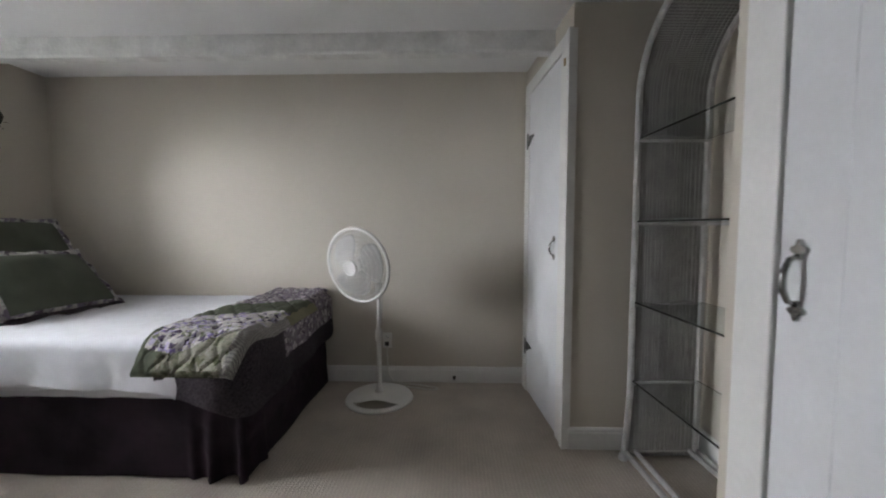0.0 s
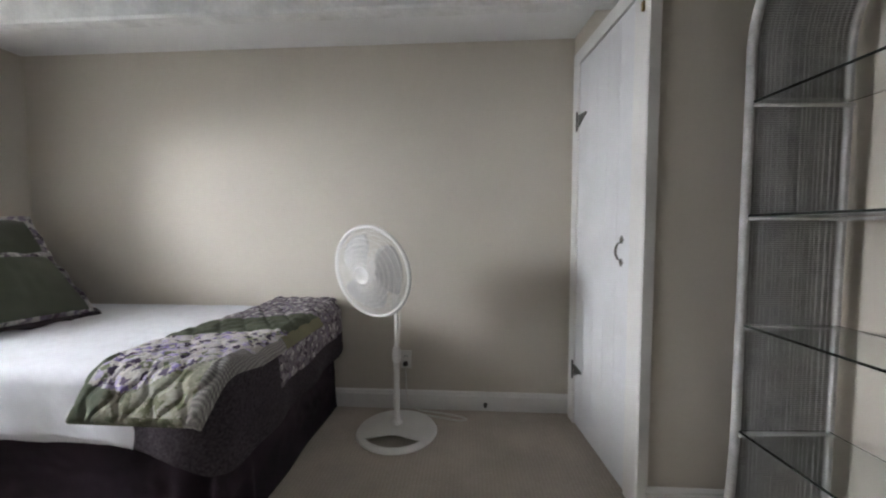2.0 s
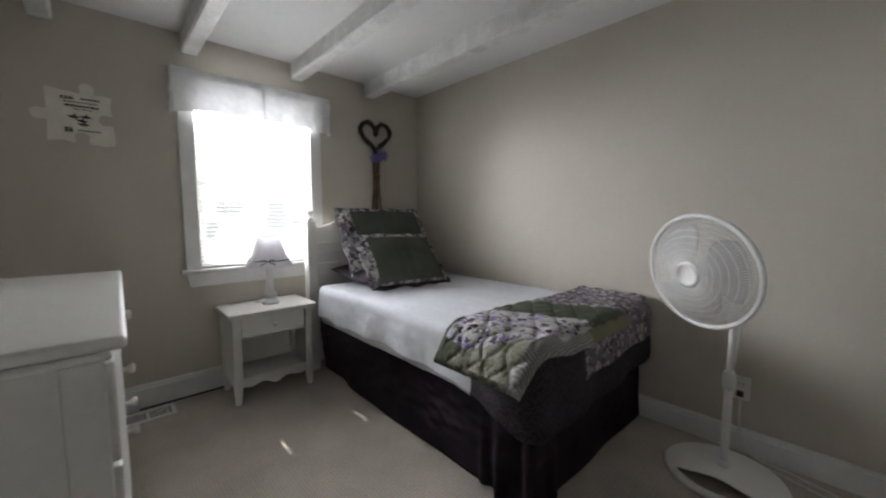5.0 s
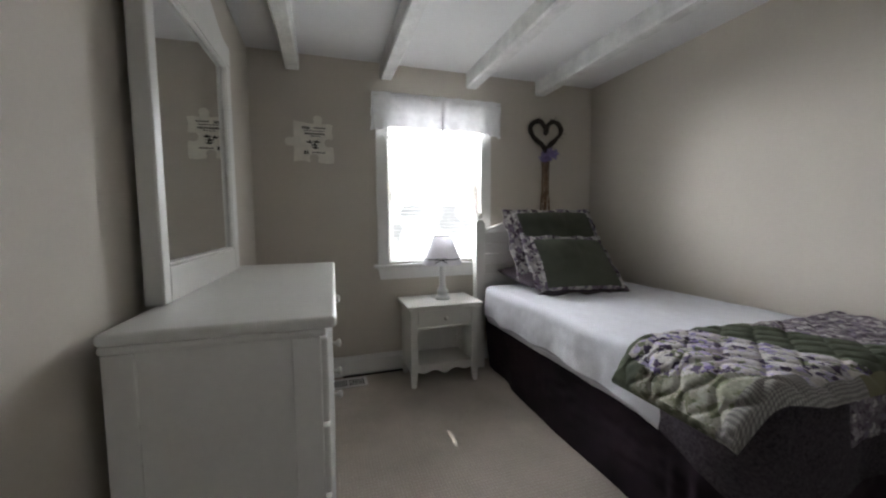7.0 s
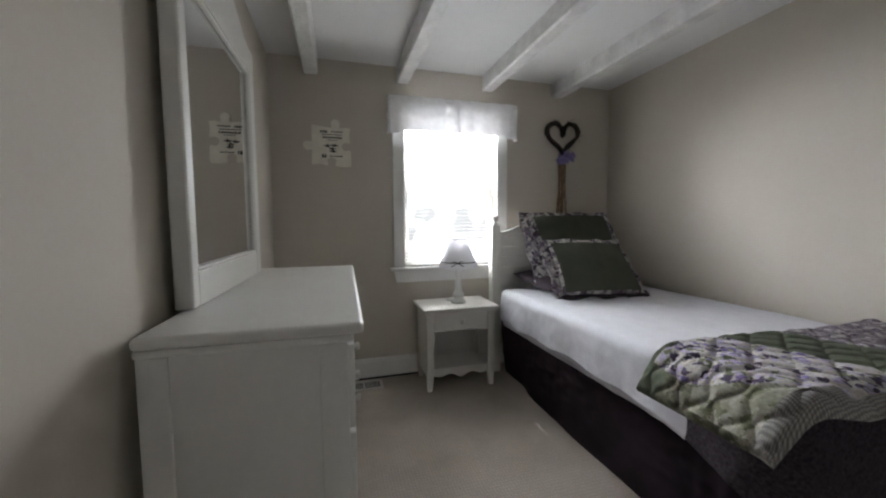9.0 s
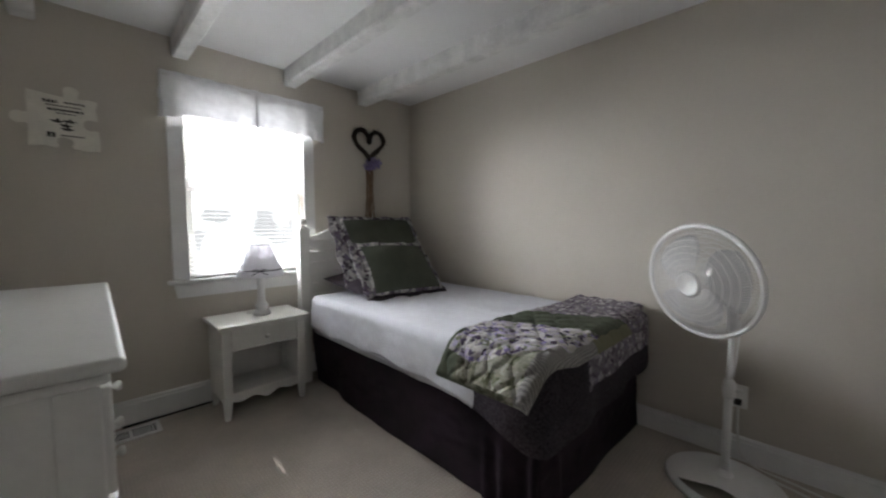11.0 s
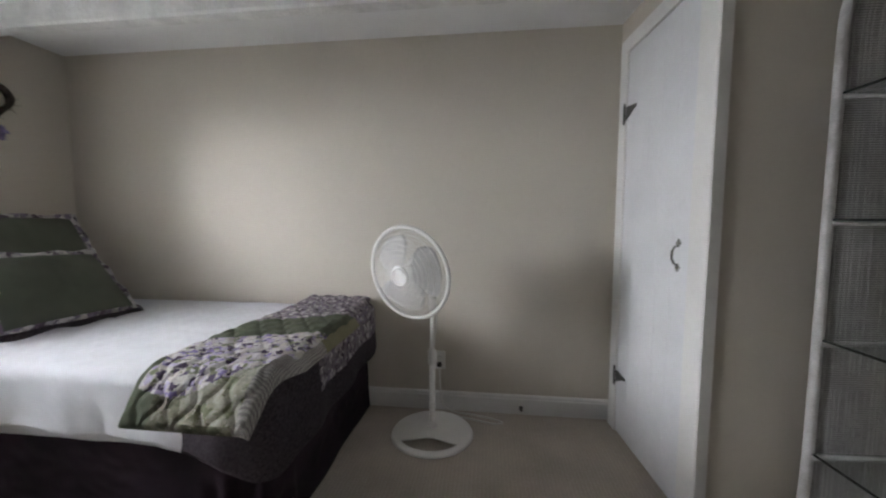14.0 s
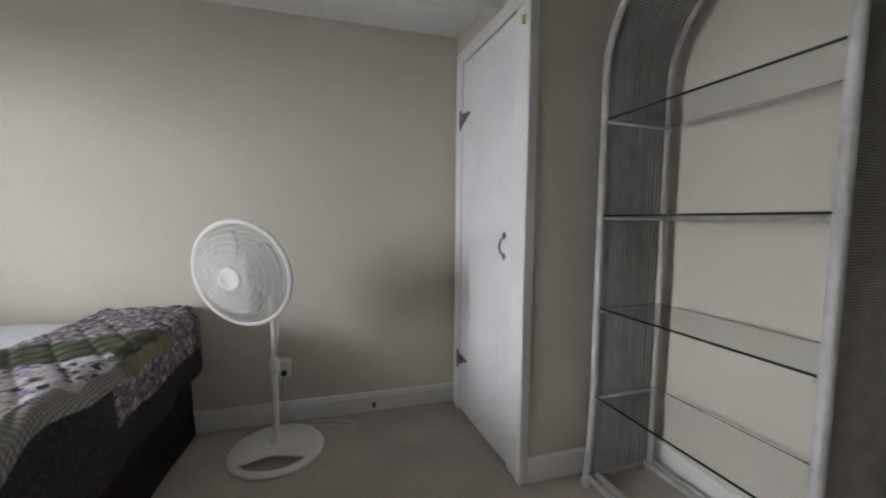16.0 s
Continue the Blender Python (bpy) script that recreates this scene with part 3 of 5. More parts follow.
# valance on its rod
def valance():
    bm = bmesh.new()
    y0, y1, zt, x = 2.150, 3.145, 2.050, WX + 0.075
    L = (x - WX - 0.004)
    total = 2 * L + (y1 - y0)
    def place(u, v):
        s = u * total
        fold = 0.008 * math.sin(s * 46 + 2 * wob(s, 0, 0, 3)) * (0.25 + v) + 0.010 * wob(s, v, 3.0, 7)
        if s < L:
            p, nrm = Vector((WX + 0.004 + s, y0, 0)), Vector((0, -1, 0))
        elif s < L + y1 - y0:
            p, nrm = Vector((x, y0 + s - L, 0)), Vector((1, 0, 0))
        else:
            p, nrm = Vector((x - (s - L - (y1 - y0)), y1, 0)), Vector((0, 1, 0))
        drop = 0.240 + 0.005 * wob(s, 0, 0, 9)
        if s < L + 0.10 or s > total - L - 0.10:
            drop += 0.022
        z = zt - v * drop + (0.002 * math.sin(s * 46) if v < 0.01 else 0)
        return p + nrm * fold + Vector((0, 0, z))
    grid(bm, 260, 14, place)
    v = thing("valance", (x, 2.65, 1.80), "sheer white gathered cotton valance above the window", "curtain")
    cloth = part("cloth", bm, LACE, v, smooth=True)
    bm = bmesh.new()
    tube(bm, [(WX + 0.005, y0 + 0.004, zt - 0.025), (x - 0.008, y0 + 0.004, zt - 0.025), (x - 0.008, y1 - 0.004, zt - 0.025), (WX + 0.005, y1 - 0.004, zt - 0.025)], 0.006, 8)
    part("rod", bm, TRIM, v)
    part("centre_tie", boxes((x + 0.008, x + 0.014, 2.655, 2.668, 1.795, 2.03), bevel=0.002), LACE, v)
    part("tie_bead", lathe(bmesh.new(), [(0, -0.010), (0.008, -0.006), (0.010, 0), (0.006, 0.008), (0, 0.011)], (x + 0.011, 2.661, 1.79), 12), TRIM, v, smooth=True)
valance()

# outside: ground, and an unseen overhang added to cut off the high sun
solid("ground", boxes((-400, WX - 0.121, -300, 300, -0.45, -0.40)), GRASS, "green lawn outside the window", "lawn", kind="structure")
solid("backdrop", boxes((-3.60, -3.58, -1.0, 6.0, -0.40, 3.6)), SKY, "bright overcast glare outside the window", "sky", kind="structure")
solid("added_overhang", boxes((-1.83, WX - 0.121, 0.2, 5.2, 2.375, 2.45)), TRIM, "unseen white overhang added outside the window to cut the sun", "roof", kind="structure")

# ---- bed ----
BX0, BX1, BYN, BYF, BZ = -1.06, 0.848, 2.93, 4.03, 0.655
bed = thing("bed", (0, 3.48, 0), "white twin bed with a dark plum bed skirt", "bed")
def loft(y):
    """Height of the headboard's curved top rail."""
    u = (y - 2.96) / (3.815 - 2.96)
    return 1.075 + 0.115 * max(0.0, math.sin(math.pi * u)) ** 1.6
for y in (2.927, 3.850):
    post = part("post", boxes((-1.135, -1.065, y - 0.036, y + 0.036, 0.0, 1.13), bevel=0.006), IVORY, bed)
    part("finial", lathe(bmesh.new(), [(0, 1.128), (0.026, 1.130), (0.028, 1.138), (0.014, 1.146), (0.012, 1.150), (0.024, 1.160), (0.029, 1.174), (0.025, 1.190), (0.012, 1.200), (0, 1.202)], (-1.10, y, 0), 20), IVORY, post, smooth=True)
z = 0.34
while z < 1.16:
    bm = bmesh.new()
    ys = [2.964 + 0.849 * k / 12 for k in range(13)]
    top = [min(z + 0.0740, max(z + 0.001, loft(y) - 0.03)) for y in ys]
    prism(bm, [(y, z) for y in ys] + [(y, t) for y, t in zip(reversed(ys), reversed(top))], Matrix.Translation((-1.108, 0, 0)) @ AXES_X, 0.018)
    if max(top) > z + 0.02:
        part("headboard_plank", bm, IVORY, bed)
    else:
        bm.free()
    z += 0.0785
bm = bmesh.new()
ys = [2.963 + 0.851 * k / 24 for k in range(25)]
prism(bm, [(y, loft(y) - 0.032) for y in ys] + [(y, loft(y)) for y in reversed(ys)], Matrix.Translation((-1.120, 0, 0)) @ AXES_X, 0.042)
part("top_rail", bm, IVORY, bed)
part("mattress", boxes((BX0, BX1 - 0.02, BYN + 0.02, BYF, 0.36, BZ - 0.012), bevel=0.05), SHEET, bed)
part("box_spring", boxes((BX0, BX1 - 0.04, BYN + 0.04, BYF, 0.14, 0.358), bevel=0.02), PLUM, bed)
for x in (-0.95, 0.70):
    for y in (3.05, 3.95):
        part("leg", boxes((x - 0.03, x + 0.03, y - 0.03, y + 0.03, 0.0, 0.14), bevel=0.004), IVORY, bed)


def edge_path(s, off):
    """A point and outward normal along the bed's near side, round the foot corner and along the foot; s in metres from the head end."""
    R = 0.05 + off
    x1, y0 = BX1 - 0.05, BYN + 0.05
    straight = x1 - BX0
    if s < straight:
        return Vector((BX0 + s, y0 - R, 0)), Vector((0, -1, 0))
    arc = 0.05 * math.pi / 2
    if s < straight + arc:
        a = -math.pi / 2 + (s - straight) / 0.05
        n = Vector((math.cos(a), math.sin(a), 0))
        return Vector((x1, y0, 0)) + n * R, n
    return Vector((x1 + R, y0 + s - straight - arc, 0)), Vector((1, 0, 0))
LONG = (BX1 - 0.05 - BX0) + 0.05 * math.pi / 2 + (BYF - BYN - 0.05)

def skirt():
    bm = bmesh.new()
    def place(u, v):
        s = u * LONG
        p, n = edge_path(s, -0.035)
        fold = 0.006 * math.sin(s * 9 + 1.5 * wob(s, 0, 0, 2)) * v + 0.012 * wob(s, v * 0.5, 5, 3.2) * v
        fold += 0.010 * (wob(s * 1.3 + v * 0.5, v * 1.4, 9, 5) + 0.5 * wob(s * 1.6 - v * 0.4, v * 1.2, 2, 11)) * math.sin(math.pi * min(1, v * 1.1 + 0.05))
        for at, wide, out in ((1.735, 0.040, 0.050), (1.875, 0.034, 0.052), (1.640, 0.030, 0.018), (2.060, 0.036, 0.022)):
            fold += out * v * max(0.0, 1 - abs(s - at + 0.02 * (1 - v)) / wide) ** 0.8
        fold -= 0.022 * v * math.exp(-((s - 1.805) / 0.03) ** 2)
        fold -= 0.045 * v / (1 + math.exp((s - 0.36) / 0.035))
        return p + n * (fold + 0.016 * v) + Vector((0, 0, 0.40 - v * 0.394))
    grid(bm, 300, 30, place)
    ob = part("bed_skirt", bm, PLUM, bed, "dark plum cotton bed skirt reaching the carpet", True)
    ob.modifiers.new("thick", "SOLIDIFY").thickness = 0.003
skirt()

def drape(name, s0, s1, inward, drop, out, material, nu, nd, pick=None, wrinkle=0.004, top=BZ, drop_at=None, seed=0.0, thick=0.004):
    """Cloth over the bed's edge: from inward metres on top, round the edge, and down by drop."""
    R = 0.045
    arc = R * math.pi / 2
    def place(u, v):
        s = s0 + u * (s1 - s0)
        d = (drop_at(s) if drop_at else drop)
        w = -inward + v * (inward + arc + d)
        p, n = edge_path(min(max(s, 0), LONG), out)
        k = wrinkle * (wob(s, w, seed, 7) + 0.6 * wob(s, w, seed + 4, 19))
        if w < 0:
            q = p + n * (-R + w) + Vector((0, 0, top + k * 0.8))
        elif w < arc:
            a = w / R
            q = p + n * (-R + R * math.sin(a) + k) + Vector((0, 0, top - R + R * math.cos(a)))
        else:
            h = w - arc
            wave = 0.010 * math.sin(s * 17 + seed) * min(1, h / 0.2)
            q = p + n * (k + wave + 0.05 * h) + Vector((0, 0, top - R - h))
        return q
    bm = bmesh.new()
    grid(bm, nu, nd, place, pick=pick)
    ob = solid(name, bm, material, smooth=True)
    md = ob.modifiers.new("thick", "SOLIDIFY")
    md.thickness, md.offset = thick, 1.0
    return ob

def sheet_drop(s):
    x = BX0 + s
    return 0.175 + 0.018 * wob(x, 2.0, 0, 2.5) + 0.010 * wob(x, 9, 0, 8) + (0.035 * max(0, (x - 0.30) / 0.25))
tagged(drape("bed_sheet", 0.10, 1.625, 1.04, 0.2, 0.010, SHEET, 130, 90, wrinkle=0.0045, drop_at=sheet_drop, seed=1.0), "plain white cotton sheet hanging over the bed's side", "sheet")

def spread_pick(u, v):
    s = 1.50 + u * (LONG - 1.50)
    return 1 if (s > 2.20 and v < 0.80) else 0
def spread_drop(s):
    return 0.20 + 0.085 * min(1, max(0, (s - 1.50) / 0.36)) - 0.04 * max(0, (s - 2.2) / 0.8) + 0.022 * max(0.0, 1 - abs(s - 1.90) / 0.16)
spread = thing("bedspread", (0.70, 3.40, BZ), "charcoal plum bedspread with a floral band over the bed's foot", "bedspread")
for name, slot, m, note in (("cover", 0, CHARCOAL, ""), ("floral_band", 1, QPLUM, "grey and plum floral printed band")):
    ob = drape(name, 1.50, LONG, 0.30, 0.3, 0.014, m, 110, 60, lambda u, v, slot=slot: 0 if spread_pick(u, v) == slot else None, 0.006, BZ + 0.014, spread_drop, 3.0, 0.008)
    ob.parent, ob.matrix_parent_inverse = spread, spread.matrix_basis.inverted()
    tagged(ob, note)

def quilt():
    """A thick quilt folded to a strip across the foot of the bed, its near end hanging over the edge."""
    bm = bmesh.new()
    z0, ye, R = BZ + 0.026, BYN + 0.005, 0.09
    top_len, over = 4.025 - ye, 0.205
    def base(u, w):
        t = min(1, max(0, w / (top_len + over)))
        xl = 0.455 + 0.02 * math.sin(w * 5) - 0.012 * max(0, (w - top_len) / over)
        xr = 0.845 + 0.075 * min(1, w / 0.30) - 0.045 * max(0, (w - top_len * 0.9) / (over + top_len * 0.1))
        x = xl + u * (xr - xl)
        edge_drop = 0.050 * max(0, (x - 0.84) / 0.08) ** 2
        if w < top_len:
            return Vector((x, 4.025 - w, z0 - edge_drop)), Vector((0, 0, 1))
        h = w - top_len
        a = min(h / R, 0.98)
        y, z = ye - R * math.sin(a), z0 - R * (1 - math.cos(a))
        rest = max(0, h - 0.98 * R)
        y, z = y - rest * math.cos(0.98), z - rest * math.sin(0.98)
        return Vector((x, y, z - edge_drop)), Vector((0, math.sin(-a), math.cos(a)))
    nu, nv = 90, 230
    T = 0.030
    def rim(u, w):
        e = min(u, 1 - u) * 0.45
        f = min(w, top_len + over - w)
        return min(1, (max(0, min(e, f)) / 0.018)) ** 0.5
    def puff(u, w):
        a, b = u * 0.45 + 0.18 * w, w
        p, wave = 0.056, 0.34 * math.sin(b / 0.125 * 2 * math.pi)
        k0 = math.floor(a / p)
        near = min(abs(a / p - (k + (wave if k % 2 else -wave))) for k in (k0 - 1, k0, k0 + 1, k0 + 2))
        return 0.0095 * min(1, near * 2.6) ** 0.6 + 0.004 * wob(a, b, 0, 14)
    def surface(side):
        def place(u, v):
            w = v * (top_len + over)
            p, n = base(u, w)
            r = rim(u, w)
            return p + n * ((T * 0.5 + puff(u, w)) * r + T * 0.5 if side else T * 0.5 * (1 - r))
        return place
    def pick(u, v):
        w = v * (top_len + over)
        k = w + 0.16 * (u - 0.5) + 0.03 * wob(u * 3, w * 6)
        if k < 0.56 - 0.06 * u:
            return 1
        if u > 0.94 and w < 0.80:
            return 4
        if u > (0.88 if w > 1.0 else 0.94):
            return 3
        if k < 0.83 - 0.05 * u:
            return 0
        if k < 1.19 - 0.10 * max(0, u - 0.45) - 0.25 * max(0, 0.35 - u) and (u > 0.08 or k < 1.0):
            return 2
        if u < 0.20 + 0.04 * wob(w * 5, u * 3):
            return 0
        if u < 0.44 + 0.10 * wob(w * 6, u * 4) or w > top_len + over - 0.02:
            return 6
        return 5
    q = thing("quilt", (0.68, 3.45, z0), "folded patchwork quilt in green, cream and purple floral", "quilt")
    full = bmesh.new()
    grid(full, nu, nv, surface(1), pick=pick)
    bmesh.ops.recalc_face_normals(full, faces=full.faces)
    full.faces.index_update()
    for slot, (name, m) in enumerate((("green_patch", QGREEN), ("plum_floral_patch", QPLUM), ("floral_patch", QFLORAL), ("plaid_border", PLAID), ("olive_binding", QEDGE), ("leaf_patch", QLEAF), ("olive_patch", QOLIVE))):
        left = {f for f in full.faces if f.material_index == slot}
        while left:
            group, todo = set(), [next(iter(left))]
            while todo:
                f = todo.pop()
                if f in left:
                    left.discard(f)
                    group.add(f.index)
                    todo += [g for e in f.edges for g in e.link_faces if g in left]
            if len(group) < 6:
                continue
            piece = full.copy()
            piece.faces.ensure_lookup_table()
            bmesh.ops.delete(piece, geom=[f for f in piece.faces if f.index not in group], context="FACES")
            for f in piece.faces:
                f.material_index = 0
            part(name, piece, m, q, smooth=True)
    full.free()
    bm = bmesh.new()
    grid(bm, nu // 2, nv // 2, surface(0))
    part("backing", bm, QGREEN, q, smooth=True)
quilt()

def cushion(name, m, w, h, t, flange, centre_mat, border_mat, label, border=0.0, kind_word="pillow", seed=0.0, taper=0.0):
    """A stuffed pillow, w along its a axis, h along b, with a flat flange; m maps (a, b, c)."""
    ob = thing(name, m.translation, label, kind_word)
    ob_m = m
    def fat(a, b):
        return max(0.0, (1 - abs(a) ** 2.6) * (1 - abs(b) ** 2.6)) ** 0.55
    bm = bmesh.new()
    for sgn in (1, -1):
        def place(u, v, sgn=sgn):
            a, b = 2 * u - 1, 2 * v - 1
            c = sgn * (t / 2) * fat(a, b) + (0.013 * wob(a, b, seed, 2.2) + 0.006 * wob(a, b * 0.4, seed, 6) - 0.010 * math.exp(-((a - 0.12 - 0.1 * b) / 0.05) ** 2) * (0.5 + 0.5 * b)) * fat(a, b)
            pinch = (1 - 0.035 * (1 - abs(b)) * abs(a) ** 4) * (1 - taper * (b + 1) / 2)
            return ob_m @ Vector((a * w / 2 * pinch, b * h / 2, c))
        grid(bm, 34, 30, place, pick=lambda u, v: 1 if border and (min(u, 1 - u) * w < border or min(v, 1 - v) * h < border) else 0)
    bmesh.ops.remove_doubles(bm, verts=bm.verts, dist=0.0005)
    part("cover", bm, [centre_mat, border_mat], ob, smooth=True)
    if flange:
        bm = bmesh.new()
        n = 160
        def ring(u, v):
            q = u * 4
            side, f = int(q) % 4, q - int(q)
            e = 2 * f - 1
            a, b = ((e, -1), (1, e), (-e, 1), (-1, -e))[side]
            k = (1 - 0.03 * (1 - abs(b)) * abs(a) ** 4 if v < 0.5 else 1) * (1 - taper * (b + 1) / 2)
            x, y = a * (w / 2 * k + (flange[0] if a < 0 else flange[1]) * v), b * (h / 2 + (flange[2] if b < 0 else flange[3]) * v)
            return ob_m @ Vector((x, y, v * (0.012 * math.sin(u * 75 + seed) + 0.02 * wob(a * 2, b * 2, seed))))
        grid(bm, n, 3, ring, wrap=True, pick=lambda u, v: 1 if u < 0.25 else 0)
        f = part("flange", bm, [border_mat, CHARCOAL], ob, "floral flange with a ruffled edge", True)
        f.modifiers.new("thick", "SOLIDIFY").thickness = 0.004
    return ob

def leaning(centre, lean, turn=0.0, roll=0.0):
    """a runs along the bed's width (+y), b up the pillow, c out of its face towards the foot."""
    base = Matrix(((0, 0, 1, 0), (1, 0, 0, 0), (0, 1, 0, 0), (0, 0, 0, 1)))
    return Matrix.Translation(centre) @ Euler((0, 0, radians(turn))).to_matrix().to_4x4() @ Euler((0, -radians(lean), 0)).to_matrix().to_4x4() @ base @ Euler((0, 0, radians(roll))).to_matrix().to_4x4()

cushion("pillow", leaning((-0.85, 3.42, BZ + 0.075), 84, 2), 0.70, 0.48, 0.13, None, MAUVE, MAUVE, "dark mauve pillow lying flat against the headboard", seed=3.0)
cushion("pillow_sham", leaning((-0.905, 3.515, 0.970), 29, 0, 0), 0.67, 0.525, 0.17, (0.095, 0.03, 0.05, 0.022), GREEN, SHAM, "large sage green pillow sham with plum floral flange against headboard", 0.014, seed=1.0)
cushion("pillow_sham", leaning((-0.608, 3.425, 0.842), 41, -2, -2), 0.59, 0.415, 0.15, (0.060, 0.020, 0.030, 0.030), GREEN, SHAM, "smaller sage green pillow sham with floral edge in front", 0.010, seed=8.0, taper=0.07)

# ---- nightstand and lamp ----
def nightstand():
    x0, x1, y0, y1, zt = -1.215, -0.845, 2.310, 2.850, 0.573
    ns = thing("nightstand", ((x0 + x1) / 2, (y0 + y1) / 2, 0), "ivory painted nightstand with one drawer and an open shelf", "nightstand")
    part("top", boxes((x0, x1, y0, y1, zt - 0.022, zt), bevel=0.007), IVORY, ns)
    part("moulding", boxes((x0 + 0.012, x1 - 0.012, y0 + 0.014, y1 - 0.014, zt - 0.036, zt - 0.022), bevel=0.004), IVORY, ns)
    ix0, ix1, iy0, iy1 = x0 + 0.022, x1 - 0.028, y0 + 0.026, y1 - 0.026
    for x, dx in ((ix0, 0), (ix1 - 0.048, 1)):
        for y, dy in ((iy0, -1), (iy1 - 0.048, 1)):
            bm = bmesh.new()
            a = 0.048
            rings = []
            for z, w, s in ((zt - 0.036, a, 0), (0.13, a, 0), (0.05, 0.037, 0.006), (0.0, 0.031, 0.010)):
                cx, cy = x + a / 2 + (0.5 * s if dx else -0.2 * s), y + a / 2 + dy * s * 0.5
                rings.append([bm.verts.new((cx + p * w / 2, cy + q * w / 2, z)) for p, q in ((-1, -1), (1, -1), (1, 1), (-1, 1))])
            bm.faces.new(rings[0]), bm.faces.new(rings[-1])
            for r, q in zip(rings, rings[1:]):
                for k in range(4):
                    bm.faces.new((r[k], r[(k + 1) % 4], q[(k + 1) % 4], q[k]))
            bmesh.ops.bevel(bm, geom=bm.edges[:], offset=0.003, segments=1, affect="EDGES")
            part("leg", bm, IVORY, ns)
    for y in (iy0 + 0.004, iy1 - 0.016):
        part("side_panel", boxes((ix0 + 0.048, ix1 - 0.048, y, y + 0.012, 0.095, zt - 0.036)), IVORY, ns)
    part("back_panel", boxes((ix0 + 0.010, ix0 + 0.020, iy0 + 0.048, iy1 - 0.048, 0.12, zt - 0.036)), IVORY, ns)
    part("shelf", boxes((ix0 + 0.021, ix1 - 0.012, iy0 + 0.0485, iy1 - 0.0485, 0.136, 0.154), bevel=0.003), IVORY, ns)
    part("divider", boxes((ix0 + 0.021, ix1 - 0.006, iy0 + 0.0485, iy1 - 0.0485, 0.404, 0.416), bevel=0.003), IVORY, ns)
    dr = part("drawer", boxes((ix0 + 0.05, ix1 - 0.003, iy0 + 0.051, iy1 - 0.051, 0.419, zt - 0.040), bevel=0.004), IVORY, ns)
    part("knob", lathe(bmesh.new(), [(0.006, 0), (0.006, 0.012), (0.013, 0.018), (0.014, 0.024), (0.009, 0.029), (0, 0.030)], m=Matrix.Translation((ix1 - 0.002, (iy0 + iy1) / 2, 0.474)) @ Euler((0, radians(90), 0)).to_matrix().to_4x4(), steps=18), IVORY, dr, smooth=True)
    bm = bmesh.new()
    n = 40
    ya, yb = iy0 + 0.0485, iy1 - 0.0485
    low = []
    for k in range(n + 1):
        u = k / n
        e = abs(2 * u - 1)
        low.append((ya + u * (yb - ya), 0.094 - 0.015 * math.cos(e * math.pi * 2.5) * (1 - 0.5 * e) + 0.010 * e))
    prism(bm, low + [(yb, 0.136), (ya, 0.136)], Matrix.Translation((ix1 - 0.030, 0, 0)) @ AXES_X, 0.016)
    part("apron", bm, IVORY, ns, "scalloped apron")
nightstand()

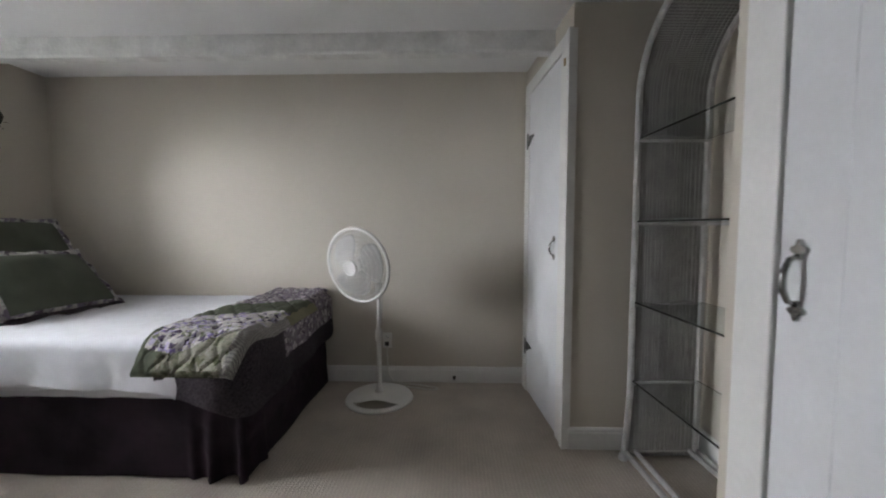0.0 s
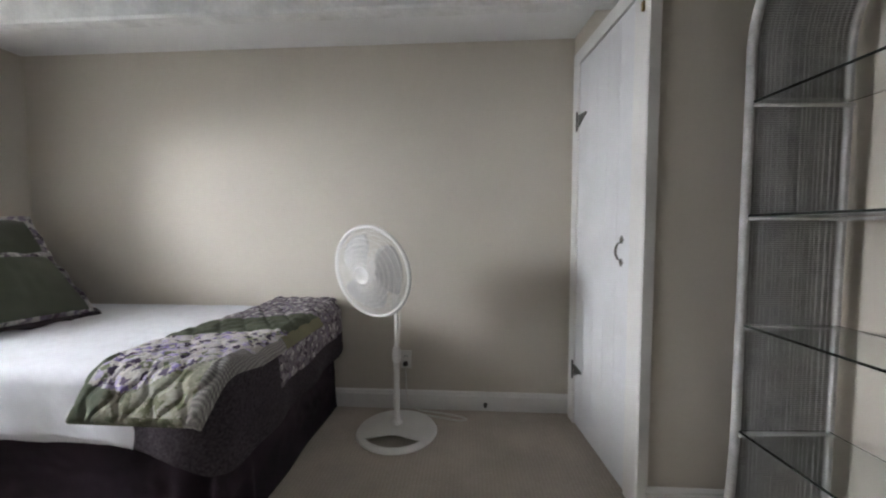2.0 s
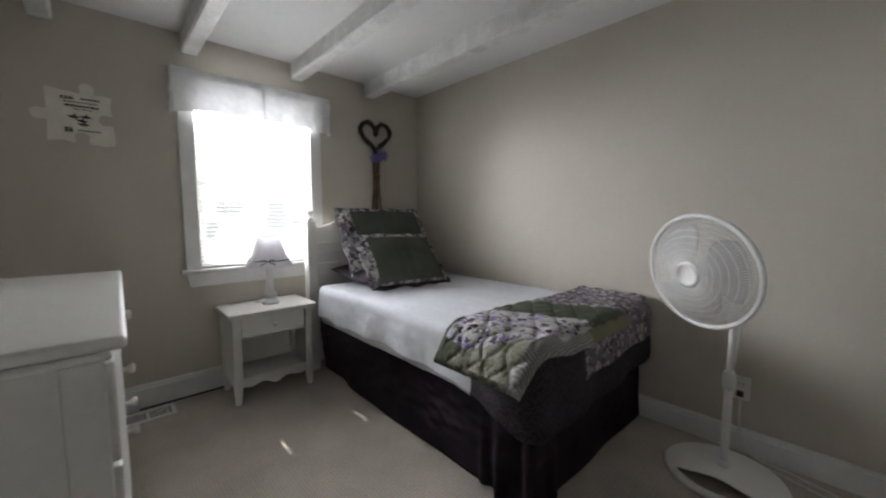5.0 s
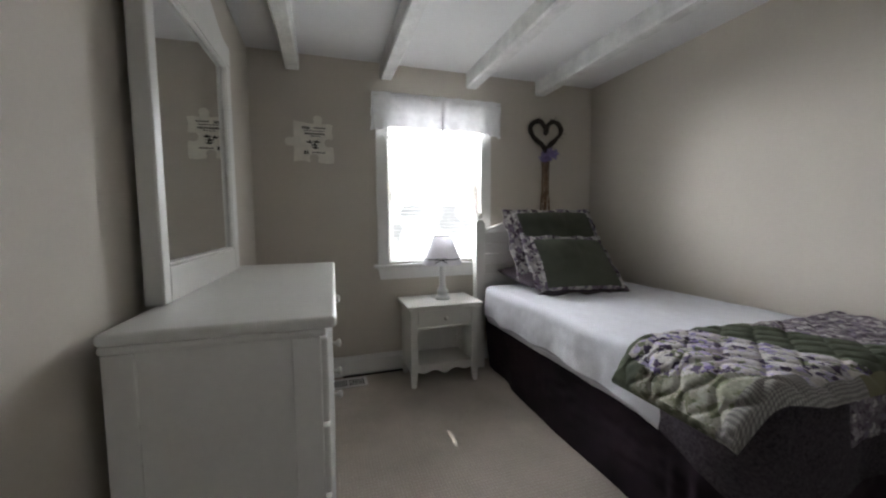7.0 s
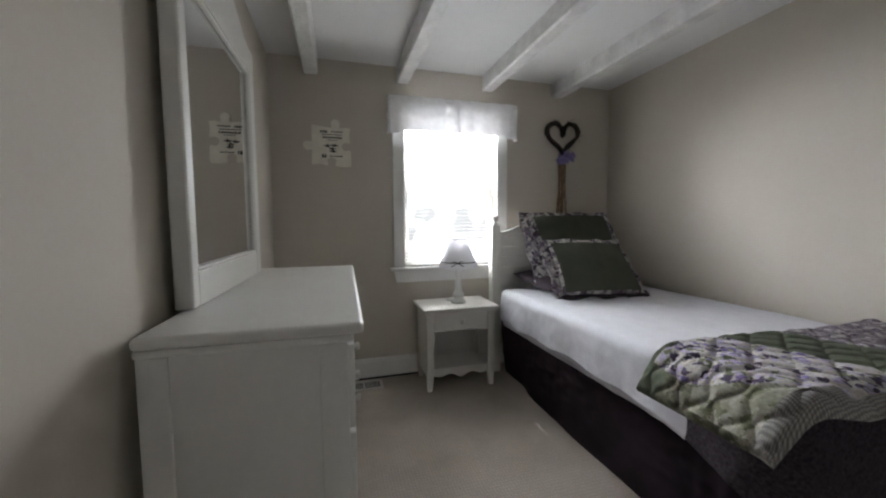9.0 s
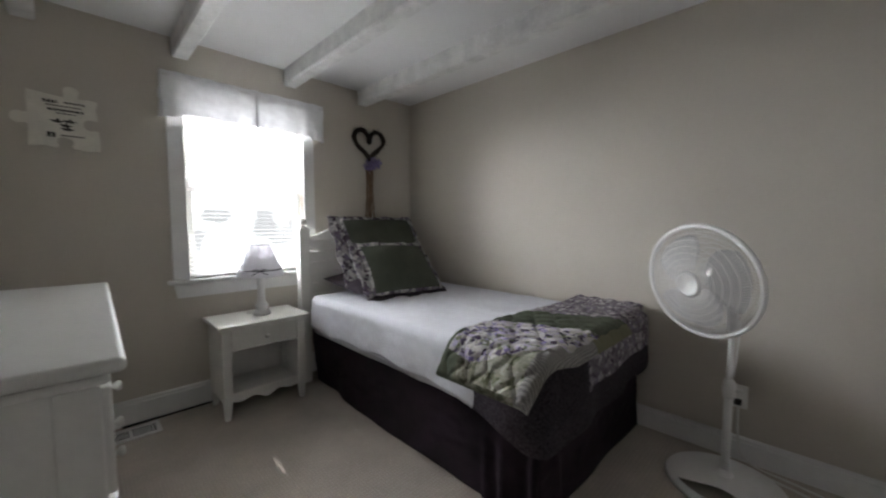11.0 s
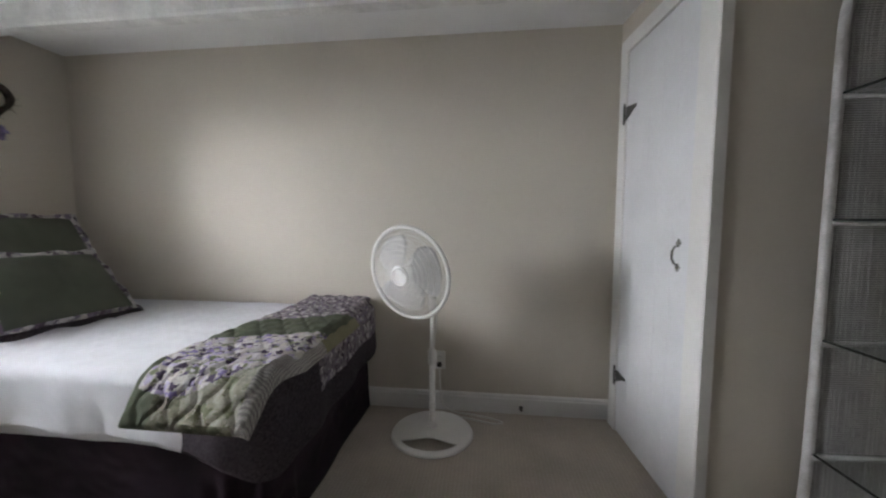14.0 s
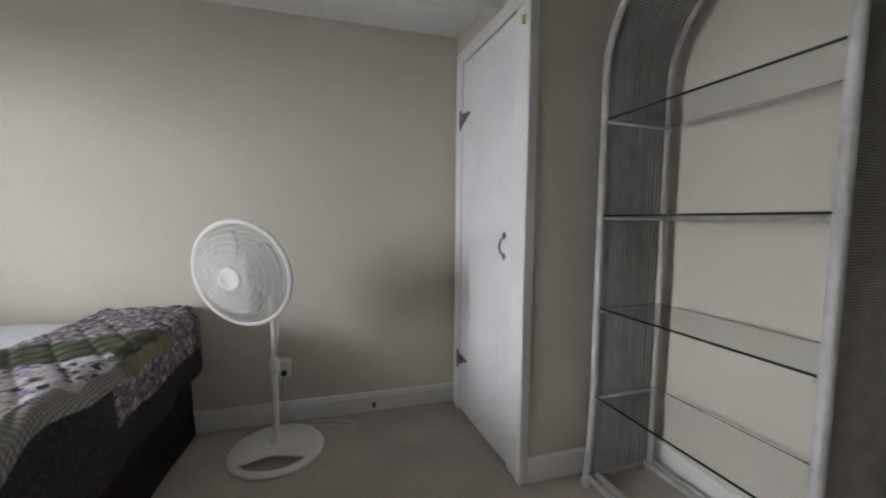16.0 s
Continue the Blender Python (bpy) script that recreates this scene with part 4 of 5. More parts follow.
def lamp():
    c = Vector((-1.03, 2.610, 0.573))
    tall = Matrix.Translation(c) @ Matrix.Diagonal((1, 1, 1.07, 1))
    lp = thing("table_lamp", c, "white turned table lamp with a ribboned fabric shade on the nightstand", "lamp")
    part("base", lathe(bmesh.new(), [(0, 0), (0.052, 0), (0.054, 0.010), (0.048, 0.020), (0.036, 0.030), (0.036, 0.040), (0.041, 0.050), (0.040, 0.060), (0.028, 0.074), (0.024, 0.090), (0.0225, 0.120), (0.0225, 0.150), (0.025, 0.185), (0.026, 0.205), (0.024, 0.222), (0.020, 0.232), (0.019, 0.262), (0, 0.264)], m=tall, steps=28), TRIM, lp, smooth=True)
    part("socket", lathe(bmesh.new(), [(0, 0.250), (0.015, 0.250), (0.016, 0.300), (0.011, 0.310), (0, 0.312)], m=tall, steps=16), BRASS, lp, smooth=True)
    part("bulb", lathe(bmesh.new(), [(0, 0.305), (0.012, 0.308), (0.014, 0.325), (0.027, 0.352), (0.029, 0.370), (0.022, 0.388), (0, 0.396)], m=tall, steps=16), OUTLETW, lp, smooth=True)
    sh = part("shade", lathe(bmesh.new(), [(0.140, 0.240), (0.142, 0.243), (0.0625, 0.428), (0.060, 0.428), (0.059, 0.426), (0.138, 0.242), (0.140, 0.240)], m=tall, steps=48), SHADE, lp, "white fabric empire shade", True)
    z, r = 0.278, 0.1285
    part("ribbon", lathe(bmesh.new(), [(r, z - 0.003), (r + 0.001, z - 0.003), (r - 0.0015, z + 0.003), (r - 0.0025, z + 0.003)], m=tall, steps=48), BLACK, sh)
    part("top_ribbon", lathe(bmesh.new(), [(0.0632, 0.426), (0.0638, 0.426), (0.0632, 0.4295), (0.0610, 0.4295)], m=tall, steps=40), BLACK, sh)
    f = Vector((math.cos(-0.35), math.sin(-0.35), 0))
    side = Vector((-f.y, f.x, 0))
    at = c + f * (r + 0.004) + Vector((0, 0, z * 1.07))
    bm = bmesh.new()
    for sgn in (-1, 1):
        tube(bm, [at, at + side * sgn * 0.020 + Vector((0, 0, 0.012)) + f * 0.004, at + side * sgn * 0.042 + Vector((0, 0, 0.008)) - f * 0.002, at + side * sgn * 0.022 + Vector((0, 0, 0.001)), at], 0.0032, 6)
        tube(bm, [at, at + side * sgn * 0.022 - Vector((0, 0, 0.012)) + f * 0.003, at + side * sgn * 0.044 - Vector((0, 0, 0.022)) + f * 0.002], 0.0030, 6)
    part("bow", bm, BLACK, sh, smooth=True)
    bm = bmesh.new()
    tube(bm, [c + Vector(p) for p in ((-0.03, -0.03, 0.014), (-0.05, -0.06, 0.008), (-0.08, -0.07, 0.004), (-0.12, -0.05, 0.004), (-0.16, -0.02, 0.006))], 0.003, 6)
    part("cord", bm, CORD, lp, smooth=True)
lamp()

# ---- dresser with mirror ----
def askew(ob):
    """Turns the dresser, and what stands on it, a little away from the wall at the far end."""
    pivot = Matrix.Translation((0.70, 1.820, 0))
    ob.matrix_basis = pivot @ Euler((0, 0, radians(-1.25))).to_matrix().to_4x4() @ pivot.inverted() @ ob.matrix_basis


def dresser():
    x0, x1, y0, y1, zt = -0.470, 0.670, 1.388, 1.825, 0.936
    d = thing("dresser", ((x0 + x1) / 2, (y0 + y1) / 2, 0), "soft white painted dresser with round wooden knobs", "dresser")
    bm = bmesh.new()
    box(bm, x0, x1, y0, y1, zt - 0.026, zt, bevel=0.010, segments=3)
    part("top", bm, DRESSER, d, "smooth glossy white top with rounded edge")
    part("moulding", boxes((x0 + 0.022, x1 - 0.006, y0, y1 - 0.022, zt - 0.044, zt - 0.026), bevel=0.007), DRESSER, d)
    bx0, bx1, by1 = x0 + 0.03, x1 - 0.010, y1 - 0.035
    for x in (bx0, bx1 - 0.018):
        part("side_panel", boxes((x + 0.004, x + 0.014, y0 + 0.06, by1 - 0.06, 0.08, zt - 0.044)), DRESSER, d)
        part("stile", boxes((x, x + 0.018, y0 + 0.004, y0 + 0.06, 0.0, zt - 0.044), bevel=0.003), DRESSER, d)
        part("stile", boxes((x, x + 0.018, by1 - 0.06, by1, 0.0, zt - 0.044), bevel=0.003), DRESSER, d)
    part("front_frame", boxes((bx0 + 0.018, bx1 - 0.018, by1 - 0.02, by1 - 0.004, 0.06, zt - 0.044)), DRESSER, d)
    part("back_panel", boxes((bx0 + 0.018, bx1 - 0.018, y0 + 0.006, y0 + 0.014, 0.06, zt - 0.044)), DRESSER, d)
    for z0, z1, kz in ((0.070, 0.368, 0.316), (0.378, 0.494, 0.430), (0.504, 0.668, 0.567), (0.678, 0.878, 0.780)):
        a, b = bx0 + 0.03, bx1 - 0.03
        dr = part("drawer", boxes((a, b, by1 - 0.006, by1 + 0.014, z0, z1), bevel=0.005), DRESSER, d)
        m = Matrix.Translation((a + 0.12, by1 + 0.013, kz)) @ Euler((radians(-90), 0, 0)).to_matrix().to_4x4()
        part("knob", lathe(bmesh.new(), [(0.008, 0), (0.008, 0.016), (0.017, 0.024), (0.0190, 0.032), (0.014, 0.039), (0, 0.041)], m=m, steps=18), DRESSER, dr, smooth=True)
    askew(d)
dresser()

def mirror():
    x0, x1, z0, zt = -0.330, 0.437, 0.937, 1.90
    i0, i1, j0, j1 = -0.262, 0.392, 1.030, 1.785
    yb, yf = 1.375, 1.420
    mr = thing("dresser_mirror", ((x0 + x1) / 2, yb, z0), "large mirror in a white painted frame standing on the dresser", "mirror")
    m = Matrix.Translation((0, yf, 0)) @ AXES_Y
    part("frame_stile", boxes((x0, i0, yb, yf, z0, zt - 0.10), bevel=0.006), DRESSER, mr)
    part("frame_stile", boxes((i1, x1, yb, yf, z0, zt - 0.10), bevel=0.006), DRESSER, mr)
    part("bottom_rail", boxes((i0, i1, yb, yf - 0.001, z0, j0), bevel=0.004), DRESSER, mr)
    n = 32
    crest = []
    for k in range(n + 1):
        u = k / n
        e = abs(2 * u - 1)
        crest.append((x0 + u * (x1 - x0), zt - 0.02 + 0.115 * (0.5 + 0.5 * math.cos(math.pi * min(1, e / 0.88)))))
    bm = bmesh.new()
    prism(bm, [(x0, zt - 0.10), (i0, zt - 0.10), (i0, j1), (i1, j1), (i1, zt - 0.10), (x1, zt - 0.10)] + crest[::-1], m, yf - yb - 0.002)
    part("crest_rail", bm, DRESSER, mr, "arched white crest rail")
    bm = bmesh.new()
    for a, b, c, e in ((i0, i0 + 0.010, j0, j1), (i1 - 0.010, i1, j0, j1), (i0 + 0.010, i1 - 0.010, j0, j0 + 0.010), (i0 + 0.010, i1 - 0.010, j1 - 0.010, j1)):
        box(bm, a, b, yf - 0.018, yf - 0.004, c, e, bevel=0.003)
    part("beading", bm, DRESSER, mr)
    part("mirror_glass", boxes((i0 + 0.001, i1 - 0.001, yf - 0.024, yf - 0.019, j0 + 0.001, j1 - 0.001)), MIRROR, mr, "clear silvered mirror glass")
    askew(mr)
mirror()

# ---- etagere ----
def etagere():
    x0, x1, y0, y1, spring = 2.656, 2.997, 2.400, 3.155, 1.775
    r, yc = (y1 - y0) / 2, (y0 + y1) / 2
    et = thing("etagere", ((x0 + x1) / 2, yc, 0), "whitewashed wicker arched etagere with glass shelves against the wall", "shelf unit")
    def arch(k, n, inset=0.0):
        """Point k of n along the arch: up one side, round the top, down the other."""
        L1, La = spring - 0.02, math.pi * r
        s = k / n * (2 * L1 + La)
        if s < L1:
            return y1 - inset, 0.02 + s
        if s < L1 + La:
            a = (s - L1) / r
            return yc + (r - inset) * math.cos(a), spring + (r - inset) * math.sin(a)
        return y0 + inset, spring - (s - L1 - La)
    n = 96
    def flare(x, z):
        """The front poles splay a little towards their feet."""
        return x - (0.028 * max(0.0, 1 - z / 0.45) ** 2 if x < x0 + 0.1 else 0.0)
    for x, rad in ((x0, 0.0155), (x1, 0.0145)):
        part("arched_pole", tube(bmesh.new(), [(flare(x, arch(k, n)[1]), *arch(k, n)) for k in range(n + 1)], rad, 10), RATTAN, et, "whitewashed rattan pole bent to an arch", True)
    part("inner_pole", tube(bmesh.new(), [(x1 - 0.014, *arch(k, n, 0.014)) for k in range(n + 1)], 0.009, 8), RATTAN, et, smooth=True)
    bm = bmesh.new()
    grid(bm, n, 2, lambda u, v: Vector((flare(x0, arch(u * n, n)[1]) * (1 - v) + x0 * v + 0.010 + v * (x1 - x0 - 0.020), *arch(u * n, n, 0.006))))
    sheet = part("wicker_panel", bm, WICKERBACK, et, "woven wicker side and arch panel", True)
    sheet.modifiers.new("thick", "SOLIDIFY").thickness = 0.004
    bm = bmesh.new()
    strands = 17
    rng = random.Random(11)
    for j in range(strands):
        x = x0 + 0.020 + (x1 - x0 - 0.045) * (j + rng.uniform(-0.3, 0.3)) / (strands - 1)
        thin = rng.uniform(0.0014, 0.0028)
        tube(bm, [(x + 0.0012 * wob(k * 0.7, j, 0), *arch(k, n, 0.011 + 0.0008 * (1 if (k + j) % 2 else -1))) for k in range(n + 1)], thin, 5, cap=False)
    part("wicker_weave", bm, WICKER, sheet)
    for z in (1.588, 1.194, 0.800, 0.408):
        for y in (y1 - 0.020, y0 + 0.020):
            part("shelf_support", tube(bmesh.new(), [(x0, y, z - 0.012), (x1, y, z - 0.012)], 0.0075, 8), RATTAN, et, smooth=True)
        part("back_rail", tube(bmesh.new(), [(x1 - 0.004, y0, z - 0.012), (x1 - 0.004, y1, z - 0.012)], 0.006, 8), RATTAN, et, smooth=True) if z == 1.194 else None
        g = part("glass_shelf", boxes((x0 + 0.004, x1 - 0.020, y0 + 0.012, y1 - 0.012, z - 0.0035, z + 0.0035)), SHELFGLASS, et, "clear glass shelf")
        g.visible_shadow = False
        part("glass_edge", boxes((x0, x0 + 0.0035, y0 + 0.012, y1 - 0.012, z - 0.0038, z + 0.0038)), GLASSEDGE, g, "dark green front edge of the glass")
        part("glass_edge", boxes((x1 - 0.0195, x1 - 0.017, y0 + 0.012, y1 - 0.012, z - 0.0038, z + 0.0038)), GLASSEDGE, g)
    for z in (0.045,):
        for p, q in (((x0, y0), (x0, y1)), ((x1, y0), (x1, y1)), ((x0, y0), (x1, y0)), ((x0, y1), (x1, y1)), ((x1 - 0.035, y0), (x1 - 0.035, y1)), ((x0 + 0.03, y0), (x0 + 0.03, y1))):
            part("base_rail", tube(bmesh.new(), [(flare(p[0], z) if p[0] == x0 else p[0], p[1], z), (flare(q[0], z) if q[0] == x0 else q[0], q[1], z)], 0.0125, 8), RATTAN, et, smooth=True)
    for x in (x0, x1):
        for y in (y0, y1):
            part("foot", lathe(bmesh.new(), [(0, 0), (0.019, 0), (0.021, 0.010), (0.019, 0.024), (0.015, 0.030), (0, 0.031)], (flare(x, 0.0), y, 0), 14), RATTAN, et, smooth=True)
    pivot = Matrix.Translation((x0, y1, 0))
    et.matrix_basis = pivot @ Euler((0, 0, radians(3.2))).to_matrix().to_4x4() @ pivot.inverted() @ et.matrix_basis
etagere()

# ---- pedestal fan ----
def fan():
    c = Vector((1.272, 3.775, 0))
    f = thing("pedestal_fan", c, "white plastic pedestal fan standing on the carpet", "fan")
    R = 0.228
    def dome(r):
        return 0.010 + 0.042 * max(0, 1 - (r / R) ** 2) ** 0.8
    bm = bmesh.new()
    half = 0.86
    def rin(a):
        d = abs((a + math.pi / 2 + math.pi) % (2 * math.pi) - math.pi)
        return 0.112 + 0.082 * (d / half) ** 2 if d < half else 0.194
    N = 96
    for lo, hi, m in ((lambda a: 0.02, rin, 10), (lambda a: 0.194, lambda a: R, 5)):
        def place(u, v, lo=lo, hi=hi):
            a = 2 * math.pi * u
            r = lo(a) + v * (hi(a) - lo(a))
            return c + Vector((r * math.cos(a), r * math.sin(a), dome(r) if r < R - 1e-6 else 0.004))
        grid(bm, N, m, place, wrap=True)
    bmesh.ops.remove_doubles(bm, verts=bm.verts, dist=0.0005)
    b = part("base", bm, PLASTIC, f, "round domed base with a crescent opening", True)
    md = b.modifiers.new("thick", "SOLIDIFY")
    md.thickness, md.offset = 0.004, -1
    part("collar", lathe(bmesh.new(), [(0.030, 0.046), (0.032, 0.055), (0.024, 0.068), (0.019, 0.075), (0.0, 0.076)], c, 24), PLASTIC, f, smooth=True)
    part("lower_pole", lathe(bmesh.new(), [(0.016, 0.07), (0.016, 0.43), (0, 0.43)], c, 20), PLASTIC, f, smooth=True)
    k = part("height_collar", lathe(bmesh.new(), [(0.016, 0.40), (0.022, 0.405), (0.024, 0.43), (0.023, 0.470), (0.018, 0.482), (0.0125, 0.485)], c, 24), PLASTIC, f, smooth=True)
    part("upper_pole", lathe(bmesh.new(), [(0.0115, 0.47), (0.0115, 0.78), (0, 0.78)], c, 18), PLASTIC, f, smooth=True)
    # the head faces down the room, turned a little towards the bed and tipped down
    nrm = Vector(HEAD_FACING).normalized()
    side = nrm.cross(Vector((0, 0, 1))).normalized()
    up = side.cross(nrm).normalized()
    g = Vector(HEAD_CENTRE)
    m = Matrix.Translation(g) @ Matrix(((side.x, up.x, nrm.x, 0), (side.y, up.y, nrm.y, 0), (side.z, up.z, nrm.z, 0), (0, 0, 0, 1)))
    HR = 0.232
    part("neck", tube(bmesh.new(), [c + Vector((0, 0, 0.70)), c + Vector((0, 0, 0.80)), c * 0.6 + 0.4 * Vector((g.x, g.y, 0)) + Vector((0, 0, 0.85)), m @ Vector((0, -0.03, -0.11))], lambda t: 0.020 + 0.012 * t, 12), PLASTIC, f, smooth=True)
    part("motor_housing", lathe(bmesh.new(), [(0, -0.20), (0.035, -0.195), (0.058, -0.175), (0.066, -0.13), (0.062, -0.07), (0.055, -0.045), (0, -0.044)], m=m, steps=28), PLASTIC, f, "rounded white motor housing", True)
    ring = part("grille_ring", tube(bmesh.new(), [m @ Vector((HR * math.cos(a), HR * math.sin(a), 0)) for a in [2 * math.pi * k / 72 for k in range(72)]], 0.0105, 10, closed=True), PLASTIC, f, smooth=True)
    def cage(sgn, depth, r_in, wires, name):
        bm = bmesh.new()
        def shape(r):
            q = (r - r_in) / (HR - r_in)
            return sgn * depth * (1 - q ** 2.6)
        for k in range(wires):
            a = 2 * math.pi * k / wires
            pts = []
            for j in range(8):
                r = r_in + (HR - r_in) * j / 7
                t = a + sgn * 0.16 * (1 - j / 7)
                pts.append(m @ Vector((r * math.cos(t), r * math.sin(t), shape(r))))
            tube(bm, pts, 0.0013, 4, cap=False)
        for r in (r_in + 0.004, 0.082, 0.105, 0.130, 0.155, 0.180, 0.205):
            tube(bm, [m @ Vector((r * math.cos(a), r * math.sin(a), shape(r))) for a in [2 * math.pi * k / 60 for k in range(60)]], 0.0014, 4, closed=True)
        return part(name, bm, PLASTIC, f, smooth=True)
    front = cage(1, 0.070, 0.056, 120, "front_grille")
    cage(-1, 0.070, 0.060, 72, "rear_grille")
    cap = part("hub_cap", lathe(bmesh.new(), [(0.053, 0.060), (0.054, 0.068), (0.050, 0.075), (0.040, 0.078), (0.038, 0.075), (0, 0.076)], m=m, steps=32), PLASTIC, front, "round white hub cap", True)
    part("hub", lathe(bmesh.new(), [(0.0, -0.044), (0.036, -0.040), (0.040, -0.010), (0.034, 0.020), (0, 0.026)], m=m, steps=28), PLASTIC, f, smooth=True)
    for j in range(3):
        bm = bmesh.new()
        a0 = 2 * math.pi * j / 3 + 4.78
        def place(u, v, a0=a0):
            r = 0.034 + 0.162 * u
            width = 0.95 + 0.70 * math.sin(math.pi * min(1, u * 0.75 + 0.1))
            t = a0 + (v - 0.5) * width * (1.25 - 0.25 * u) + 0.35 * u
            return m @ Vector((r * math.cos(t), r * math.sin(t), 0.040 * (v - 0.5) * (1 - 0.35 * u)))
        grid(bm, 12, 10, place)
        b = part("blade", bm, BLADE, f, "frosted white fan blade", True)
        b.modifiers.new("thick", "SOLIDIFY").thickness = 0.002
    part("motor_lead", tube(bmesh.new(), [m @ Vector((0.0, -0.05, -0.13)), c + Vector((0.030, -0.030, 0.74)), c + Vector((0.024, -0.022, 0.62)), c + Vector((0.014, -0.016, 0.50))], 0.0042, 6), CORD, f, smooth=True)
    pts = [c + Vector((0.02, 0.15, 0.02)), c + Vector((0.06, 0.215, 0.006))] + [Vector(p) for p in ((1.40, 3.965, 0.005), (1.52, 3.930, 0.005), (1.62, 3.905, 0.005), (1.665, 3.925, 0.005), (1.60, 3.962, 0.005), (1.48, 3.995, 0.005), (1.36, 4.02, 0.006), (1.30, 4.025, 0.05), (1.285, 4.022, 0.16), (1.282, 4.020, 0.27), (1.280, 4.030, 0.300))]
    fine = []
    for i in range(len(pts) - 1):
        p0, p1, p2, p3 = pts[max(0, i - 1)], pts[i], pts[i + 1], pts[min(len(pts) - 1, i + 2)]
        for q in range(6):
            t = q / 6
            fine.append(0.5 * ((2 * p1) + (p2 - p0) * t + (2 * p0 - 5 * p1 + 4 * p2 - p3) * t * t + (3 * p1 - p0 - 3 * p2 + p3) * t ** 3))
    cord = part("power_cord", tube(bmesh.new(), fine + [pts[-1]], 0.0048, 6), CORD, f, "white power cord lying on the carpet", True)
    part("plug", boxes((1.266, 1.294, 4.012, 4.037, 0.285, 0.312), bevel=0.004), INK, cord, "dark plug in the outlet")
fan()

# ---- wall things ----
def outlet():
    o = thing("wall_outlet", (1.28, BY, 0.32), "white double wall outlet with a plug in it", "outlet")
    part("plate", boxes((1.245, 1.315, BY - 0.007, BY, 0.262, 0.378), bevel=0.003), OUTLETW, o)
    for z in (0.300, 0.342):
        s = part("socket", boxes((1.264, 1.296, BY - 0.010, BY - 0.006, z - 0.015, z + 0.015), bevel=0.002), OUTLETW, o)
        # slots are not cut: dark blocks carry the shade of the holes
        part("slot", boxes((1.271, 1.2735, BY - 0.0106, BY - 0.0098, z - 0.006, z + 0.007), (1.2865, 1.289, BY - 0.0106, BY - 0.0098, z - 0.006, z + 0.007)), GAP_SHADE, s)
outlet()
bm = lathe(bmesh.new(), [(0.013, 0), (0.013, 0.004), (0.006, 0.006), (0.006, 0.020), (0.009, 0.022), (0.009, 0.028), (0, 0.029)], m=Matrix.Translation((1.782, BY - 0.016, 0.045)) @ Euler((radians(90), 0, 0)).to_matrix().to_4x4(), steps=16)
solid("cable_jack", bm, IRON, "small metal cable jack on the baseboard", "jack", smooth=True)

def puzzle_sign():
    """A jigsaw-piece board: knobs on its far and top sides, notches in the others."""
    y0, y1, z0, z1 = 1.632, 1.876, 1.556, 1.812
    cy, cz, k = (y0 + y1) / 2, (z0 + z1) / 2, 0.030
    def knob(px, py, dx, dy):
        out = []
        for i in range(13):
            a = math.radians(-128 + i * 256 / 12)
            out.append((px + dx * (0.032 + k * 0.9 * math.cos(a)) - dy * k * math.sin(a), py + dy * (0.032 + k * 0.9 * math.cos(a)) + dx * k * math.sin(a)))
        return out
    line = [(y0 - 0.010, z0 - 0.004), (y0 + 0.05, z0 + 0.006), (cy - 0.03, z0 - 0.006)] + knob(cy, z0 - 0.006, 0, 1)[::-1] + [(cy + 0.03, z0 - 0.006), (y1 - 0.04, z0 - 0.012), (y1 + 0.006, z0 - 0.008), (y1 + 0.010, z0 + 0.02)]
    line += [(y1 + 0.006, cz - 0.03)] + knob(y1 + 0.006, cz, -1, 0)[::-1] + [(y1 + 0.006, cz + 0.03), (y1 - 0.002, z1 - 0.05), (y1 + 0.006, z1 - 0.004), (y1 - 0.03, z1 + 0.002)]
    line += [(cy + 0.06, z1 - 0.004)] + knob(cy + 0.03, z1 - 0.004, 0, 1) + [(cy, z1 - 0.004), (y0 + 0.05, z1 + 0.004), (y0 - 0.004, z1 + 0.012), (y0 - 0.006, z1 - 0.03)]
    line += [(y0 - 0.004, cz + 0.03)] + knob(y0 - 0.004, cz, -1, 0) + [(y0 - 0.004, cz - 0.03)]
    s = thing("puzzle_sign", (WX, cy, z0), "cream wooden jigsaw-piece sign with dark lettering on the wall", "sign")
    bm = bmesh.new()
    prism(bm, line, Matrix.Translation((WX + 0.001, 0, 0)) @ AXES_X, 0.014)
    part("board", bm, SIGN, s)
    rows = ((0.224, 0.050, 0.100, 0.016), (0.226, 0.125, 0.205, 0.009), (0.206, 0.060, 0.190, 0.006), (0.186, 0.065, 0.195, 0.012), (0.170, 0.095, 0.165, 0.005), (0.060, 0.058, 0.092, 0.024), (0.060, 0.108, 0.195, 0.008))
    for z, a, b, h in rows:
        w = a
        while w < b - 0.004:
            e = min(b, w + 0.010 + 0.012 * abs(wob(w * 90, z * 50)))
            part("lettering", boxes((WX + 0.0148, WX + 0.0158, y0 + w, y0 + e, z0 + z - h / 2, z0 + z + h / 2)), INK, s)
            w = e + 0.004
    for dy, dz in ((0.095, 0.128), (0.125, 0.110), (0.140, 0.132), (0.130, 0.092)):
        bm = bmesh.new()
        prism(bm, [(1.7 * p, 1.5 * q) for p, q in ((-0.016, 0.004), (-0.006, -0.004), (0.006, -0.005), (0.016, 0.002), (0.006, 0.003), (0.003, 0.012), (-0.002, 0.004))], Matrix.Translation((WX + 0.0148, y0 + dy, z0 + dz)) @ AXES_X, 0.001)
        part("bird_mark", bm, INK, s)
puzzle_sign()

